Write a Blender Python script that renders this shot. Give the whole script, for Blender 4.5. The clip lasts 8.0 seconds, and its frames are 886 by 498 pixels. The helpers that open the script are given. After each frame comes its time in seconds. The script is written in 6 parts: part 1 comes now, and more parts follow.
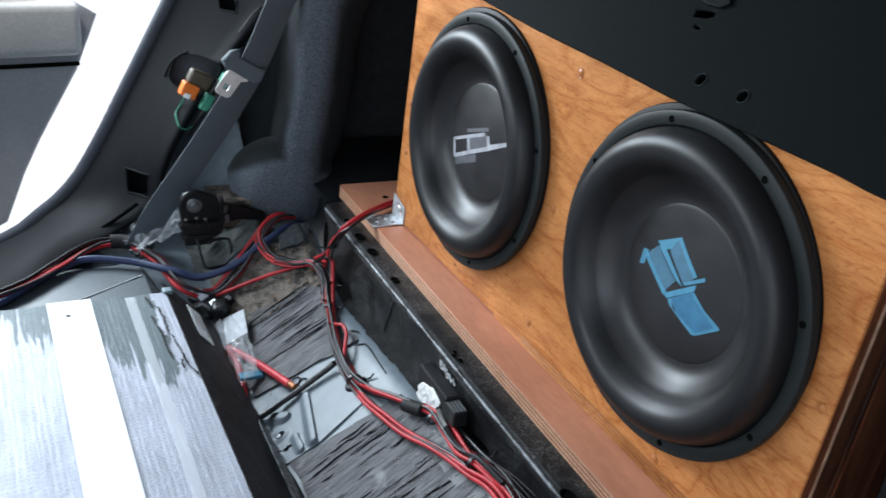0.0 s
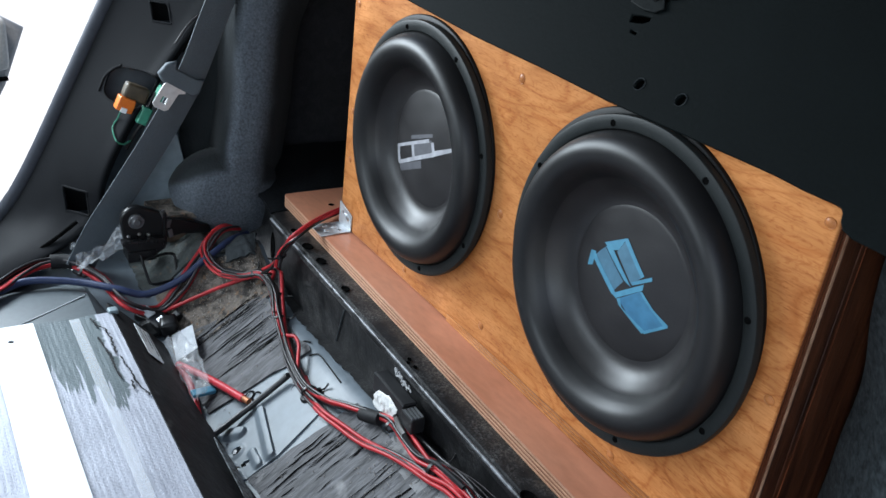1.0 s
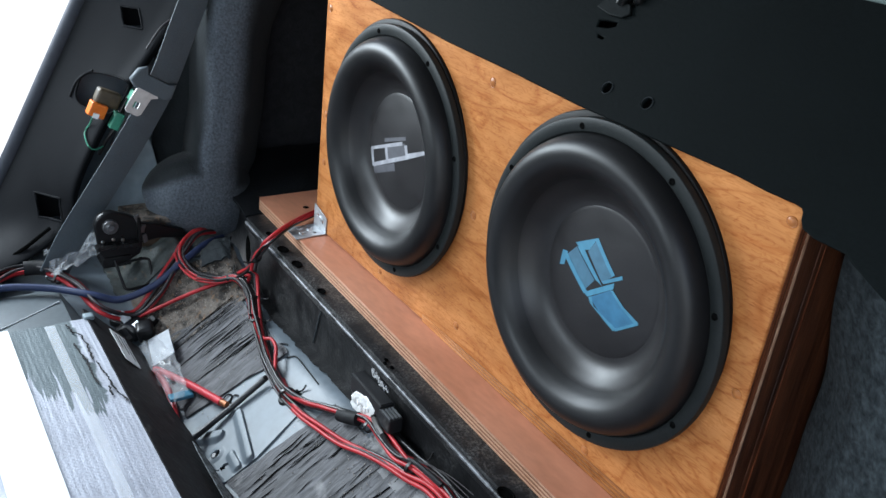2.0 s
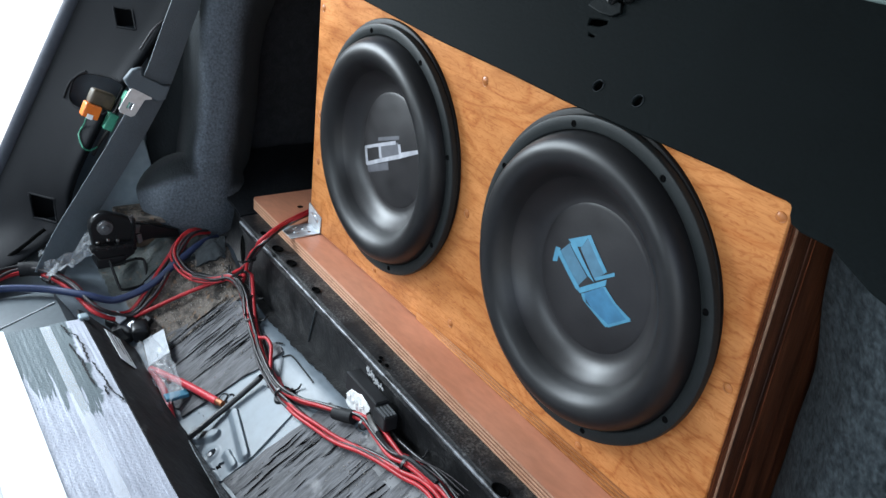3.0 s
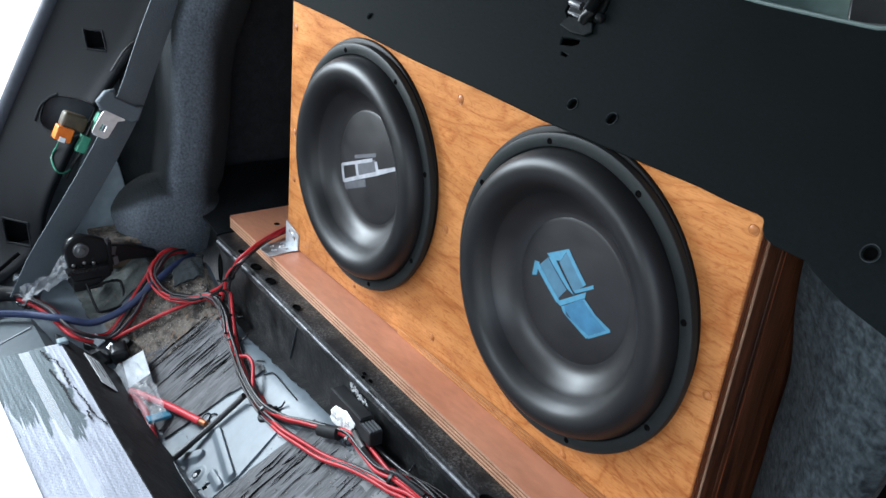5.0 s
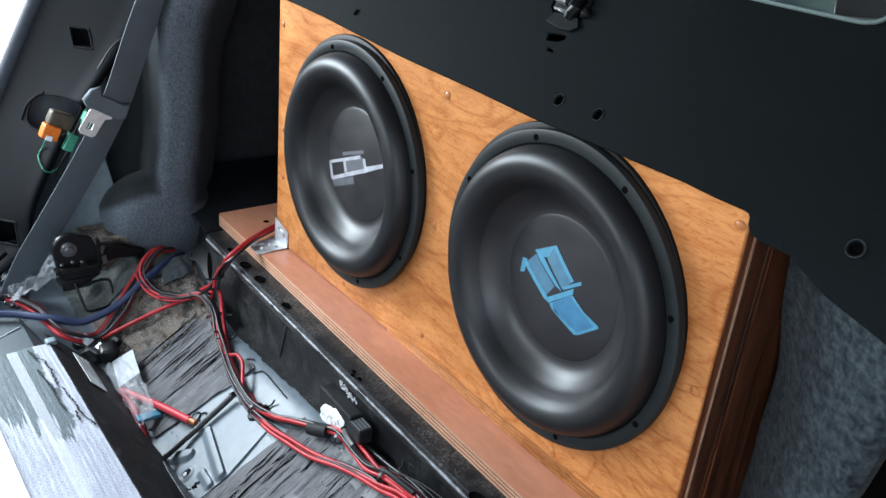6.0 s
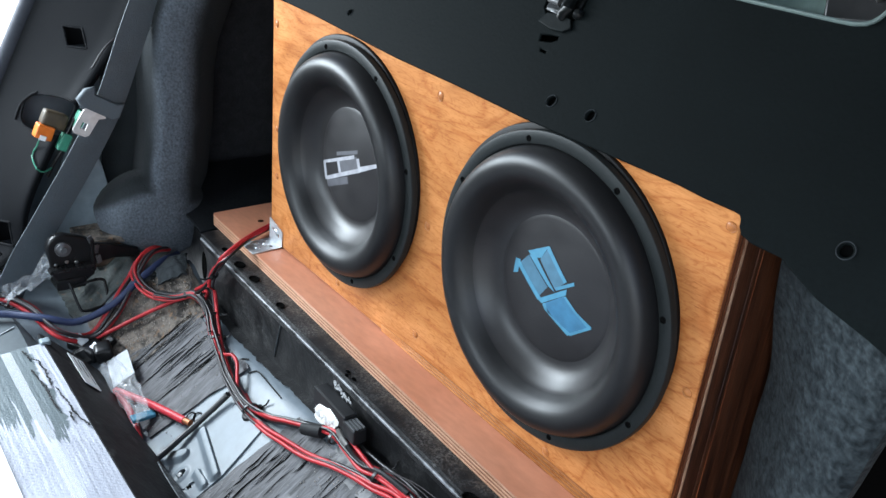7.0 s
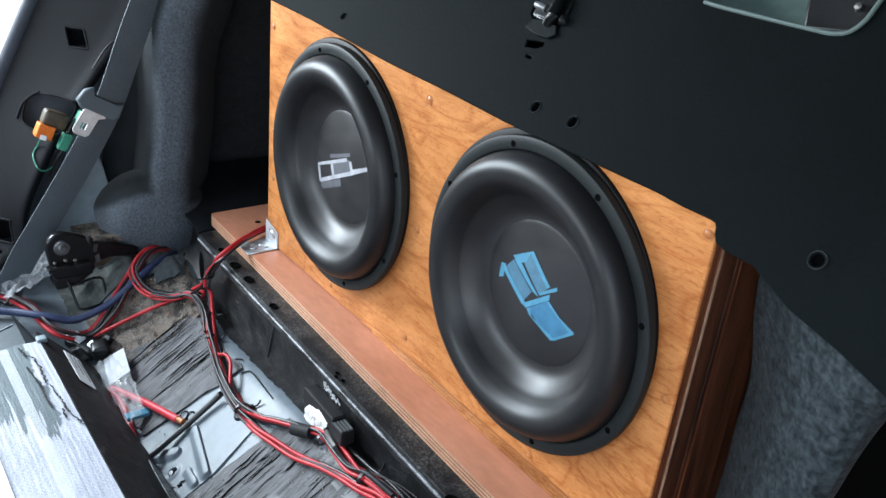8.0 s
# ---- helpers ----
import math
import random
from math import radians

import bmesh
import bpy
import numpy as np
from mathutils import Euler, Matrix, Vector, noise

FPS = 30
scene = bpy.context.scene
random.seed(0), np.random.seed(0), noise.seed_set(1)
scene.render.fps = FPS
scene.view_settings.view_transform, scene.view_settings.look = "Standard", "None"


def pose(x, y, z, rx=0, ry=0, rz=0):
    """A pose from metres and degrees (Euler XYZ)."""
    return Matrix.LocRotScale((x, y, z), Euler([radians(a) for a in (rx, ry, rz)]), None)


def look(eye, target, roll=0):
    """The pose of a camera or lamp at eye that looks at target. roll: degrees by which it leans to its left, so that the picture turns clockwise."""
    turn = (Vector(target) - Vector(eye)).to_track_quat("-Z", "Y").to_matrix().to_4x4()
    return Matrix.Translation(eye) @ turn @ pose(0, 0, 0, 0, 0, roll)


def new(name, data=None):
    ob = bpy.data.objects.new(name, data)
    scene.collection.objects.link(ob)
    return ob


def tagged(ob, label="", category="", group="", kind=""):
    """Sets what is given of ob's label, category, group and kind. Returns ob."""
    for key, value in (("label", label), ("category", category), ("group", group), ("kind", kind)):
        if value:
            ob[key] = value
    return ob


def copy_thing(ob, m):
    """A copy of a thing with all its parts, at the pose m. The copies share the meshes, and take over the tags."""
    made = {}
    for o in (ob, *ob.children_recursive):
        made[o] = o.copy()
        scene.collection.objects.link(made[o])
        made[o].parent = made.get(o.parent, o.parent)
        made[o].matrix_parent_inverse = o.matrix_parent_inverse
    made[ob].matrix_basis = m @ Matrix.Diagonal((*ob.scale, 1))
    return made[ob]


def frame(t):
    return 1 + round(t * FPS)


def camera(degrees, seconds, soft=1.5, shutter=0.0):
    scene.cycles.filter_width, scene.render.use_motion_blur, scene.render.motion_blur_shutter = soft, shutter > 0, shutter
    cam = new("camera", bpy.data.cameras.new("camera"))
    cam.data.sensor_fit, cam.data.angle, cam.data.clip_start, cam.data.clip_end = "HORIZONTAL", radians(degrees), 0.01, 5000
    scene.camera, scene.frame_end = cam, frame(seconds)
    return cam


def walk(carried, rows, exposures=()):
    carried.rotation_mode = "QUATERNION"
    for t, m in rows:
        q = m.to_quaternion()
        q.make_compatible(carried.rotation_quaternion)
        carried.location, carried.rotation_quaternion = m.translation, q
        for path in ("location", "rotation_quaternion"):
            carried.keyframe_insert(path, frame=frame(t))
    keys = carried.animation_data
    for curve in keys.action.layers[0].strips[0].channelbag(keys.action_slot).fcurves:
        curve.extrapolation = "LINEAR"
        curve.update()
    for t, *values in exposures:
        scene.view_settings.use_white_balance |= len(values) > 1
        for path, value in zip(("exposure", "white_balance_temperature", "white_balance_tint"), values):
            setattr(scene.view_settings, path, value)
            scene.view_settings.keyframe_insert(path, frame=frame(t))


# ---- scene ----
PATH = [
    (0, (0.494, -0.536, 0.334), (-1.062, 0.382, -0.525), 8.1),
    (0.5, (0.487, -0.542, 0.341), (-1.012, 0.471, -0.513), 8.6),
    (1, (0.489, -0.541, 0.347), (-1.001, 0.485, -0.506), 7.2),
    (1.5, (0.493, -0.546, 0.354), (-0.971, 0.517, -0.496), 7.4),
    (3, (0.503, -0.549, 0.357), (-0.948, 0.534, -0.493), 6.9),
    (3.5, (0.503, -0.554, 0.357), (-0.943, 0.538, -0.489), 6.9),
    (4, (0.506, -0.56, 0.362), (-0.935, 0.542, -0.48), 6.5),
    (4.5, (0.502, -0.565, 0.372), (-0.926, 0.562, -0.459), 6.3),
    (6, (0.503, -0.556, 0.374), (-0.901, 0.593, -0.468), 5.9),
    (6.5, (0.504, -0.553, 0.378), (-0.897, 0.597, -0.467), 5.8),
    (7, (0.504, -0.552, 0.378), (-0.893, 0.6, -0.47), 5.9),
    (7.5, (0.503, -0.548, 0.378), (-0.896, 0.602, -0.472), 6.0),
    (8, (0.522, -0.533, 0.384), (-0.894, 0.597, -0.463), 6.2),
]
cam = camera(54.0, 8.0, shutter=0.5)
walk(cam, [(t, look(eye, target, roll)) for t, eye, target, roll in PATH], [(0, 0.98), (1.5, 1.0), (3, 1.19), (4.5, 1.29), (6.5, 1.42), (8, 1.47)])

# ---- light ----
world = bpy.data.worlds.new("world")
scene.world = world
world.use_nodes = True
wn = world.node_tree.nodes
sky = wn.new("ShaderNodeTexSky")
sky.sky_type = "NISHITA"
sky.sun_disc = False
sky.sun_elevation, sky.sun_rotation = radians(62), radians(141)
world.node_tree.links.new(sky.outputs[0], wn["Background"].inputs[0])
wn["Background"].inputs[1].default_value = 0.12


def lamp(name, kind, m, energy, colour, size=None):
    data = bpy.data.lights.new(name, kind)
    data.energy, data.color = energy, colour
    if kind == "SUN":
        data.angle = radians(12)
    else:
        data.shape, data.size, data.size_y = "RECTANGLE", size[0], size[1]
    ob = new(name, data)
    ob.matrix_basis = m
    return ob


lamp("sun", "SUN", look((2, -2.5, 6), (0, 0, 0)), 3.0, (1.0, 0.96, 0.9))
# area lamps added for the daylight through both open doors and the windscreen
lamp("skylight_far_door", "AREA", look((-1.50, -0.80, 0.46), (-0.25, 0.0, -0.15)), 25.0, (0.81, 0.92, 1.0), (0.9, 0.5))
lamp("skylight_near_door", "AREA", look((0.88, -1.15, 0.45), (-0.45, 0, -0.1)), 3.2, (0.84, 0.94, 1.0), (0.8, 0.6))
lamp("skylight_windscreen", "AREA", look((-0.45, -2.1, 0.60), (-0.45, 0, -0.1)), 11.0, (0.79, 0.915, 1.0), (1.2, 0.35))


# ---- materials ----
def mat(name, a, b=None, scale=6.0, stretch=(1, 1, 1), rough=0.5, rvar=0.1, metal=0.0, bump=0.15, fine=120.0, coat=0.0,
        grime=None, amount=0.5, sheen=0.0, contrast=0.25, fine_mix=0.25, spec=0.5, warp=0.6):
    m = bpy.data.materials.new(name)
    m.use_nodes = True
    nt = m.node_tree
    n, link = nt.nodes, nt.links.new
    bsdf = n["Principled BSDF"]
    tc = n.new("ShaderNodeTexCoord")
    mp = n.new("ShaderNodeMapping")
    mp.inputs["Scale"].default_value = stretch
    link(tc.outputs["Object"], mp.inputs["Vector"])
    big = n.new("ShaderNodeTexNoise")
    big.inputs["Scale"].default_value, big.inputs["Detail"].default_value = scale, 6
    big.inputs["Distortion"].default_value = warp
    link(mp.outputs[0], big.inputs["Vector"])
    small = n.new("ShaderNodeTexNoise")
    small.inputs["Scale"].default_value, small.inputs["Detail"].default_value = fine, 3
    link(mp.outputs[0], small.inputs["Vector"])
    ramp = n.new("ShaderNodeValToRGB")
    ramp.color_ramp.elements[0].position, ramp.color_ramp.elements[1].position = 0.5 - contrast, 0.5 + contrast
    b = b or tuple(c * 0.75 for c in a)
    ramp.color_ramp.elements[0].color, ramp.color_ramp.elements[1].color = (*b, 1), (*a, 1)
    link(big.outputs["Fac"], ramp.inputs[0])
    mix = n.new("ShaderNodeMix")
    mix.data_type, mix.blend_type = "RGBA", "OVERLAY"
    mix.inputs[0].default_value = fine_mix
    link(ramp.outputs[0], mix.inputs[6])
    link(small.outputs["Fac"], mix.inputs[7])
    colour = mix.outputs[2]
    if grime:
        spot = n.new("ShaderNodeTexNoise")
        spot.inputs["Scale"].default_value, spot.inputs["Detail"].default_value = scale * 2.3, 8
        link(tc.outputs["Object"], spot.inputs["Vector"])
        edge = n.new("ShaderNodeValToRGB")
        edge.color_ramp.elements[0].position, edge.color_ramp.elements[1].position = 1 - amount - 0.04, 1 - amount + 0.06
        link(spot.outputs["Fac"], edge.inputs[0])
        over = n.new("ShaderNodeMix")
        over.data_type = "RGBA"
        over.inputs[7].default_value = (*grime, 1)
        link(edge.outputs[0], over.inputs[0])
        link(colour, over.inputs[6])
        colour = over.outputs[2]
    link(colour, bsdf.inputs["Base Color"])
    rr = n.new("ShaderNodeMapRange")
    rr.inputs["To Min"].default_value, rr.inputs["To Max"].default_value = max(0.03, rough - rvar), min(1, rough + rvar)
    link(big.outputs["Fac"], rr.inputs["Value"])
    link(rr.outputs[0], bsdf.inputs["Roughness"])
    bsdf.inputs["Metallic"].default_value = metal
    bsdf.inputs["Specular IOR Level"].default_value = spec
    bsdf.inputs["Coat Weight"].default_value = coat
    bsdf.inputs["Coat Roughness"].default_value = 0.15
    bsdf.inputs["Sheen Weight"].default_value = sheen
    if bump:
        bn = n.new("ShaderNodeBump")
        bn.inputs["Strength"].default_value, bn.inputs["Distance"].default_value = bump, 0.002
        link(small.outputs["Fac"], bn.inputs["Height"])
        link(bn.outputs[0], bsdf.inputs["Normal"])
    return m


def birch(name, pale, mid, dark):
    """Rotary-cut veneer under varnish: broad figure, cathedral rings, short dark pores, blotchy stain."""
    m = bpy.data.materials.new(name)
    m.use_nodes = True
    n, link = m.node_tree.nodes, m.node_tree.links.new
    bsdf = n["Principled BSDF"]
    tc = n.new("ShaderNodeTexCoord")

    def noise_tex(scale, stretch, detail, warp=0.0, turn=0.0):
        mp = n.new("ShaderNodeMapping")
        mp.inputs["Scale"].default_value = stretch
        mp.inputs["Rotation"].default_value = (0, turn, 0)
        link(tc.outputs["Object"], mp.inputs["Vector"])
        t = n.new("ShaderNodeTexNoise")
        t.inputs["Scale"].default_value, t.inputs["Detail"].default_value, t.inputs["Distortion"].default_value = scale, detail, warp
        link(mp.outputs[0], t.inputs["Vector"])
        return t.outputs["Fac"]

    def ramp(value, stops):
        r = n.new("ShaderNodeValToRGB")
        el = r.color_ramp.elements
        el[0].position, el[0].color = stops[0][0], (*stops[0][1], 1)
        el[1].position, el[1].color = stops[-1][0], (*stops[-1][1], 1)
        for p, c in stops[1:-1]:
            e = el.new(p)
            e.color = (*c, 1)
        link(value, r.inputs[0])
        return r.outputs[0]

    def blend(kind, fac, a, b):
        x = n.new("ShaderNodeMix")
        x.data_type, x.blend_type = "RGBA", kind
        x.inputs[0].default_value = fac
        link(a, x.inputs[6])
        link(b, x.inputs[7])
        return x.outputs[2]
    rings = n.new("ShaderNodeMath")
    rings.operation = "MULTIPLY"
    rings.inputs[1].default_value = 17.0
    link(noise_tex(4.2, (1.0, 1, 2.3), 2, 1.3, 0.05), rings.inputs[0])
    saw = n.new("ShaderNodeMath")
    saw.operation = "PINGPONG"
    saw.inputs[1].default_value = 1.0
    link(rings.outputs[0], saw.inputs[0])
    base = ramp(noise_tex(7, (1, 1, 2.5), 5, 1.5), [(0.30, mid), (0.70, pale)])
    ring = ramp(saw.outputs[0], [(0.0, (0.72, 0.58, 0.46)), (0.35, (0.95, 0.92, 0.89)), (1.0, (1, 1, 1))])
    col = blend("MULTIPLY", 0.78, base, ring)
    grain = ramp(noise_tex(34, (1.0, 1, 15), 5, 0.8, 0.04), [(0.34, (0.66, 0.54, 0.44)), (0.50, (0.94, 0.91, 0.88)), (0.8, (1, 1, 1))])
    curl = ramp(noise_tex(48, (1.0, 1, 2.6), 3, 3.0, 0.2), [(0.36, (0.74, 0.62, 0.50)), (0.48, (1, 1, 1))])
    col = blend("MULTIPLY", 0.62, col, curl)
    col = blend("MULTIPLY", 0.6, col, grain)
    pore = ramp(noise_tex(70, (1.0, 1, 7), 2, 0.0, -0.05), [(0.27, dark), (0.36, (1, 1, 1))])
    col = blend("MULTIPLY", 0.55, col, pore)
    link(col, bsdf.inputs["Base Color"])
    rr = n.new("ShaderNodeMapRange")
    rr.inputs["To Min"].default_value, rr.inputs["To Max"].default_value = 0.30, 0.48
    link(noise_tex(14, (1, 1, 2), 5), rr.inputs["Value"])
    link(rr.outputs[0], bsdf.inputs["Roughness"])
    bsdf.inputs["Specular IOR Level"].default_value = 0.12
    bn = n.new("ShaderNodeBump")
    bn.inputs["Strength"].default_value, bn.inputs["Distance"].default_value = 0.10, 0.001
    link(noise_tex(34, (1.0, 1, 9), 3, 0.3), bn.inputs["Height"])
    link(bn.outputs[0], bsdf.inputs["Normal"])
    return m


M_WOOD = birch("varnished_birch", (0.535, 0.229, 0.081), (0.325, 0.122, 0.038), (0.42, 0.28, 0.18))
M_BATTEN = mat("brown_ply_edge", (0.36, 0.145, 0.052), (0.25, 0.095, 0.033), 30, (0.3, 1, 1), 0.45, bump=0.2, fine=160)
M_WOOD_DARK = mat("dark_stained_ply", (0.080, 0.027, 0.012), (0.017, 0.006, 0.0035), 6, (14, 14, 0.9), 0.42, 0.1, bump=0.3, fine=40, contrast=0.16, fine_mix=0.6, spec=0.3)
M_STAIN = mat("red_stained_ply", (0.19, 0.058, 0.022), (0.05, 0.014, 0.006), 9, (16, 60, 0.8), 0.42, 0.1, bump=0.3, fine=40, contrast=0.14, fine_mix=0.6, spec=0.3)
M_GLUE = mat("pale_ply_line", (0.52, 0.34, 0.23), (0.24, 0.12, 0.07), 40, (1, 1, 1), 0.6, bump=0.2, fine=200)
M_BOARD = mat("red_brown_board", (0.53, 0.232, 0.140), (0.39, 0.158, 0.090), 9, (0.9, 2.5, 1), 0.42, 0.14, bump=0.04, fine=60, contrast=0.26, fine_mix=0.2)
M_PLY_PALE = mat("pale_veneer", (0.58, 0.34, 0.22), (0.42, 0.215, 0.125), 14, (1, 1, 1), 0.6, bump=0.2, fine=160)
M_PLY_DARK = mat("brown_veneer", (0.34, 0.145, 0.078), (0.23, 0.09, 0.048), 14, (1, 1, 1), 0.6, bump=0.2, fine=160)
M_PLUG = mat("varnished_filler", (0.40, 0.148, 0.046), (0.27, 0.092, 0.027), 60, rough=0.36, bump=0.2, spec=0.22)
M_FRAME = mat("matt_black_frame", (0.0145, 0.0168, 0.0171), (0.0110, 0.0130, 0.0132), 20, spec=0.16, rough=0.5, bump=0.08, fine=400)
M_GAP_RING = mat("black_gap_ring", (0.006, 0.0055, 0.0055), (0.004, 0.0038, 0.004), 20, spec=0.12, rough=0.5, rvar=0.05, bump=0.02, fine=200)
M_RUBBER = mat("black_rubber", (0.0085, 0.0084, 0.0090), (0.0058, 0.0057, 0.0062), 16, spec=0.30, rough=0.43, rvar=0.10, bump=0.02, fine=200)
M_CONE = mat("dark_cone", (0.0155, 0.0141, 0.0147), (0.0098, 0.0090, 0.0094), 14, (1, 1, 2), spec=0.38, rough=0.42, rvar=0.12, bump=0.03, fine=250, contrast=0.18)
M_CAP = mat("dark_dust_cap", (0.0180, 0.0164, 0.0171), (0.0112, 0.0102, 0.0108), 14, (1, 1, 2), spec=0.40, rough=0.42, rvar=0.12, bump=0.03, fine=250, contrast=0.18)
# plain black that paints the shade in holes, slots, cracks and hollows
M_BLACK = mat("unlit_black", (0.004, 0.004, 0.004), rough=1.0, bump=0, spec=0.0)
M_BLUE_LOGO = mat("blue_print", (0.060, 0.215, 0.315), (0.045, 0.165, 0.25), 60, rough=0.5, bump=0)
M_BLUE_PALE = mat("pale_blue_print", (0.055, 0.140, 0.205), (0.042, 0.108, 0.162), 60, rough=0.5, bump=0)
M_WHITE_LOGO = mat("white_print", (0.34, 0.34, 0.365), (0.20, 0.20, 0.215), 60, rough=0.5, bump=0)
M_BLUE_DEEP = mat("deep_blue_print", (0.035, 0.145, 0.25), (0.025, 0.105, 0.19), 60, rough=0.5, bump=0)
M_GREY_LOGO = mat("grey_print", (0.085, 0.085, 0.095), (0.06, 0.06, 0.068), 60, rough=0.5, bump=0)
M_PANEL = mat("dark_fibre_panel", (0.0038, 0.0055, 0.0058), (0.0019, 0.0029, 0.0031), 5, (1, 1, 1), spec=0.04, rough=0.72, bump=0.18, fine=320, contrast=0.2, fine_mix=0.4)


def liner_felt(name):
    """Grey felt with shade painted in: the colour darkens by a value stored on the mesh."""
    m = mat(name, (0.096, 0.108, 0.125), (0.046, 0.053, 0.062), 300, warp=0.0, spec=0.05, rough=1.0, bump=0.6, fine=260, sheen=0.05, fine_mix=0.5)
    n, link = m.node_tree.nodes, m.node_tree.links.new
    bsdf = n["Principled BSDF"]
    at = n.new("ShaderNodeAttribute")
    at.attribute_name = "felt_light"
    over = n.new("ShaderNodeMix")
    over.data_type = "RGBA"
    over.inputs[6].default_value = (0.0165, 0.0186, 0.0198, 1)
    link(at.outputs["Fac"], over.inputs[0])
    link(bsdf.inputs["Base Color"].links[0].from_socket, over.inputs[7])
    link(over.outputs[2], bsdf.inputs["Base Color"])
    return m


M_LINER_FELT = liner_felt("shaded_liner_felt")
M_FELT_PALE = mat("pale_grey_felt", (0.034, 0.0425, 0.047), (0.0105, 0.0135, 0.0155), 120, (1, 1, 1), warp=0.3, contrast=0.17, spec=0.05, rough=1.0, bump=0.6, fine=240, sheen=0.05, fine_mix=0.5)
# darker copy of the liner's felt, with the flange's shade in its colour
M_FELT_SHADED = mat("flange_shade_felt", (0.0150, 0.0165, 0.0185), (0.0085, 0.0095, 0.0108), 240, warp=0.0, spec=0.03, rough=1.0, bump=0.3, fine=260)
M_TRIM = mat("charcoal_plastic", (0.0106, 0.0111, 0.0124), (0.0078, 0.0082, 0.0094), 14, spec=0.07, rough=0.6, bump=0.12, fine=600)
M_EDGE_GLINT = mat("edge_glint", (0.16, 0.165, 0.175), (0.012, 0.012, 0.013), 45, rough=0.45, metal=0.2, contrast=0.10, bump=0.1)
M_CASE = mat("black_plastic_case", (0.010, 0.010, 0.011), (0.007, 0.007, 0.008), 30, rough=0.5, bump=0.05)
M_PLUGRIB = mat("grey_connector", (0.085, 0.088, 0.092), (0.05, 0.052, 0.055), 40, rough=0.5, bump=0.05)
M_CASE_WORN = mat("scuffed_fibre", (0.040, 0.045, 0.048), (0.02, 0.023, 0.025), 60, rough=0.8, bump=0.2, spec=0.1)
M_SEAL = mat("rubber_seal", (0.046, 0.050, 0.060), (0.036, 0.039, 0.047), 20, spec=0.12, rough=0.6, bump=0.05)
M_PAINT = mat("blue_grey_body_paint", (0.138, 0.164, 0.186), (0.100, 0.120, 0.137), 9, spec=0.35, rough=0.45, rvar=0.12, bump=0.05, fine=60, grime=(0.070, 0.070, 0.071), amount=0.31)
# lighter copy of the body paint, makes up for shade on the inner skin
M_BODY = mat("lightened_body_paint", (0.235, 0.275, 0.300), (0.175, 0.208, 0.23), 9, spec=0.35, rough=0.45, rvar=0.12, bump=0.05, fine=60, grime=(0.12, 0.125, 0.125), amount=0.30)
M_MOUNT = mat("dusty_green_grey_steel", (0.085, 0.096, 0.092), (0.034, 0.038, 0.036), 40, rough=0.7, bump=0.6, fine=200, contrast=0.14, grime=(0.115, 0.085, 0.062), amount=0.37)
M_SILL = mat("dusty_sill_paint", (0.080, 0.096, 0.104), (0.056, 0.068, 0.076), 5, rough=0.4, bump=0.04, grime=(0.06, 0.066, 0.066), amount=0.3)


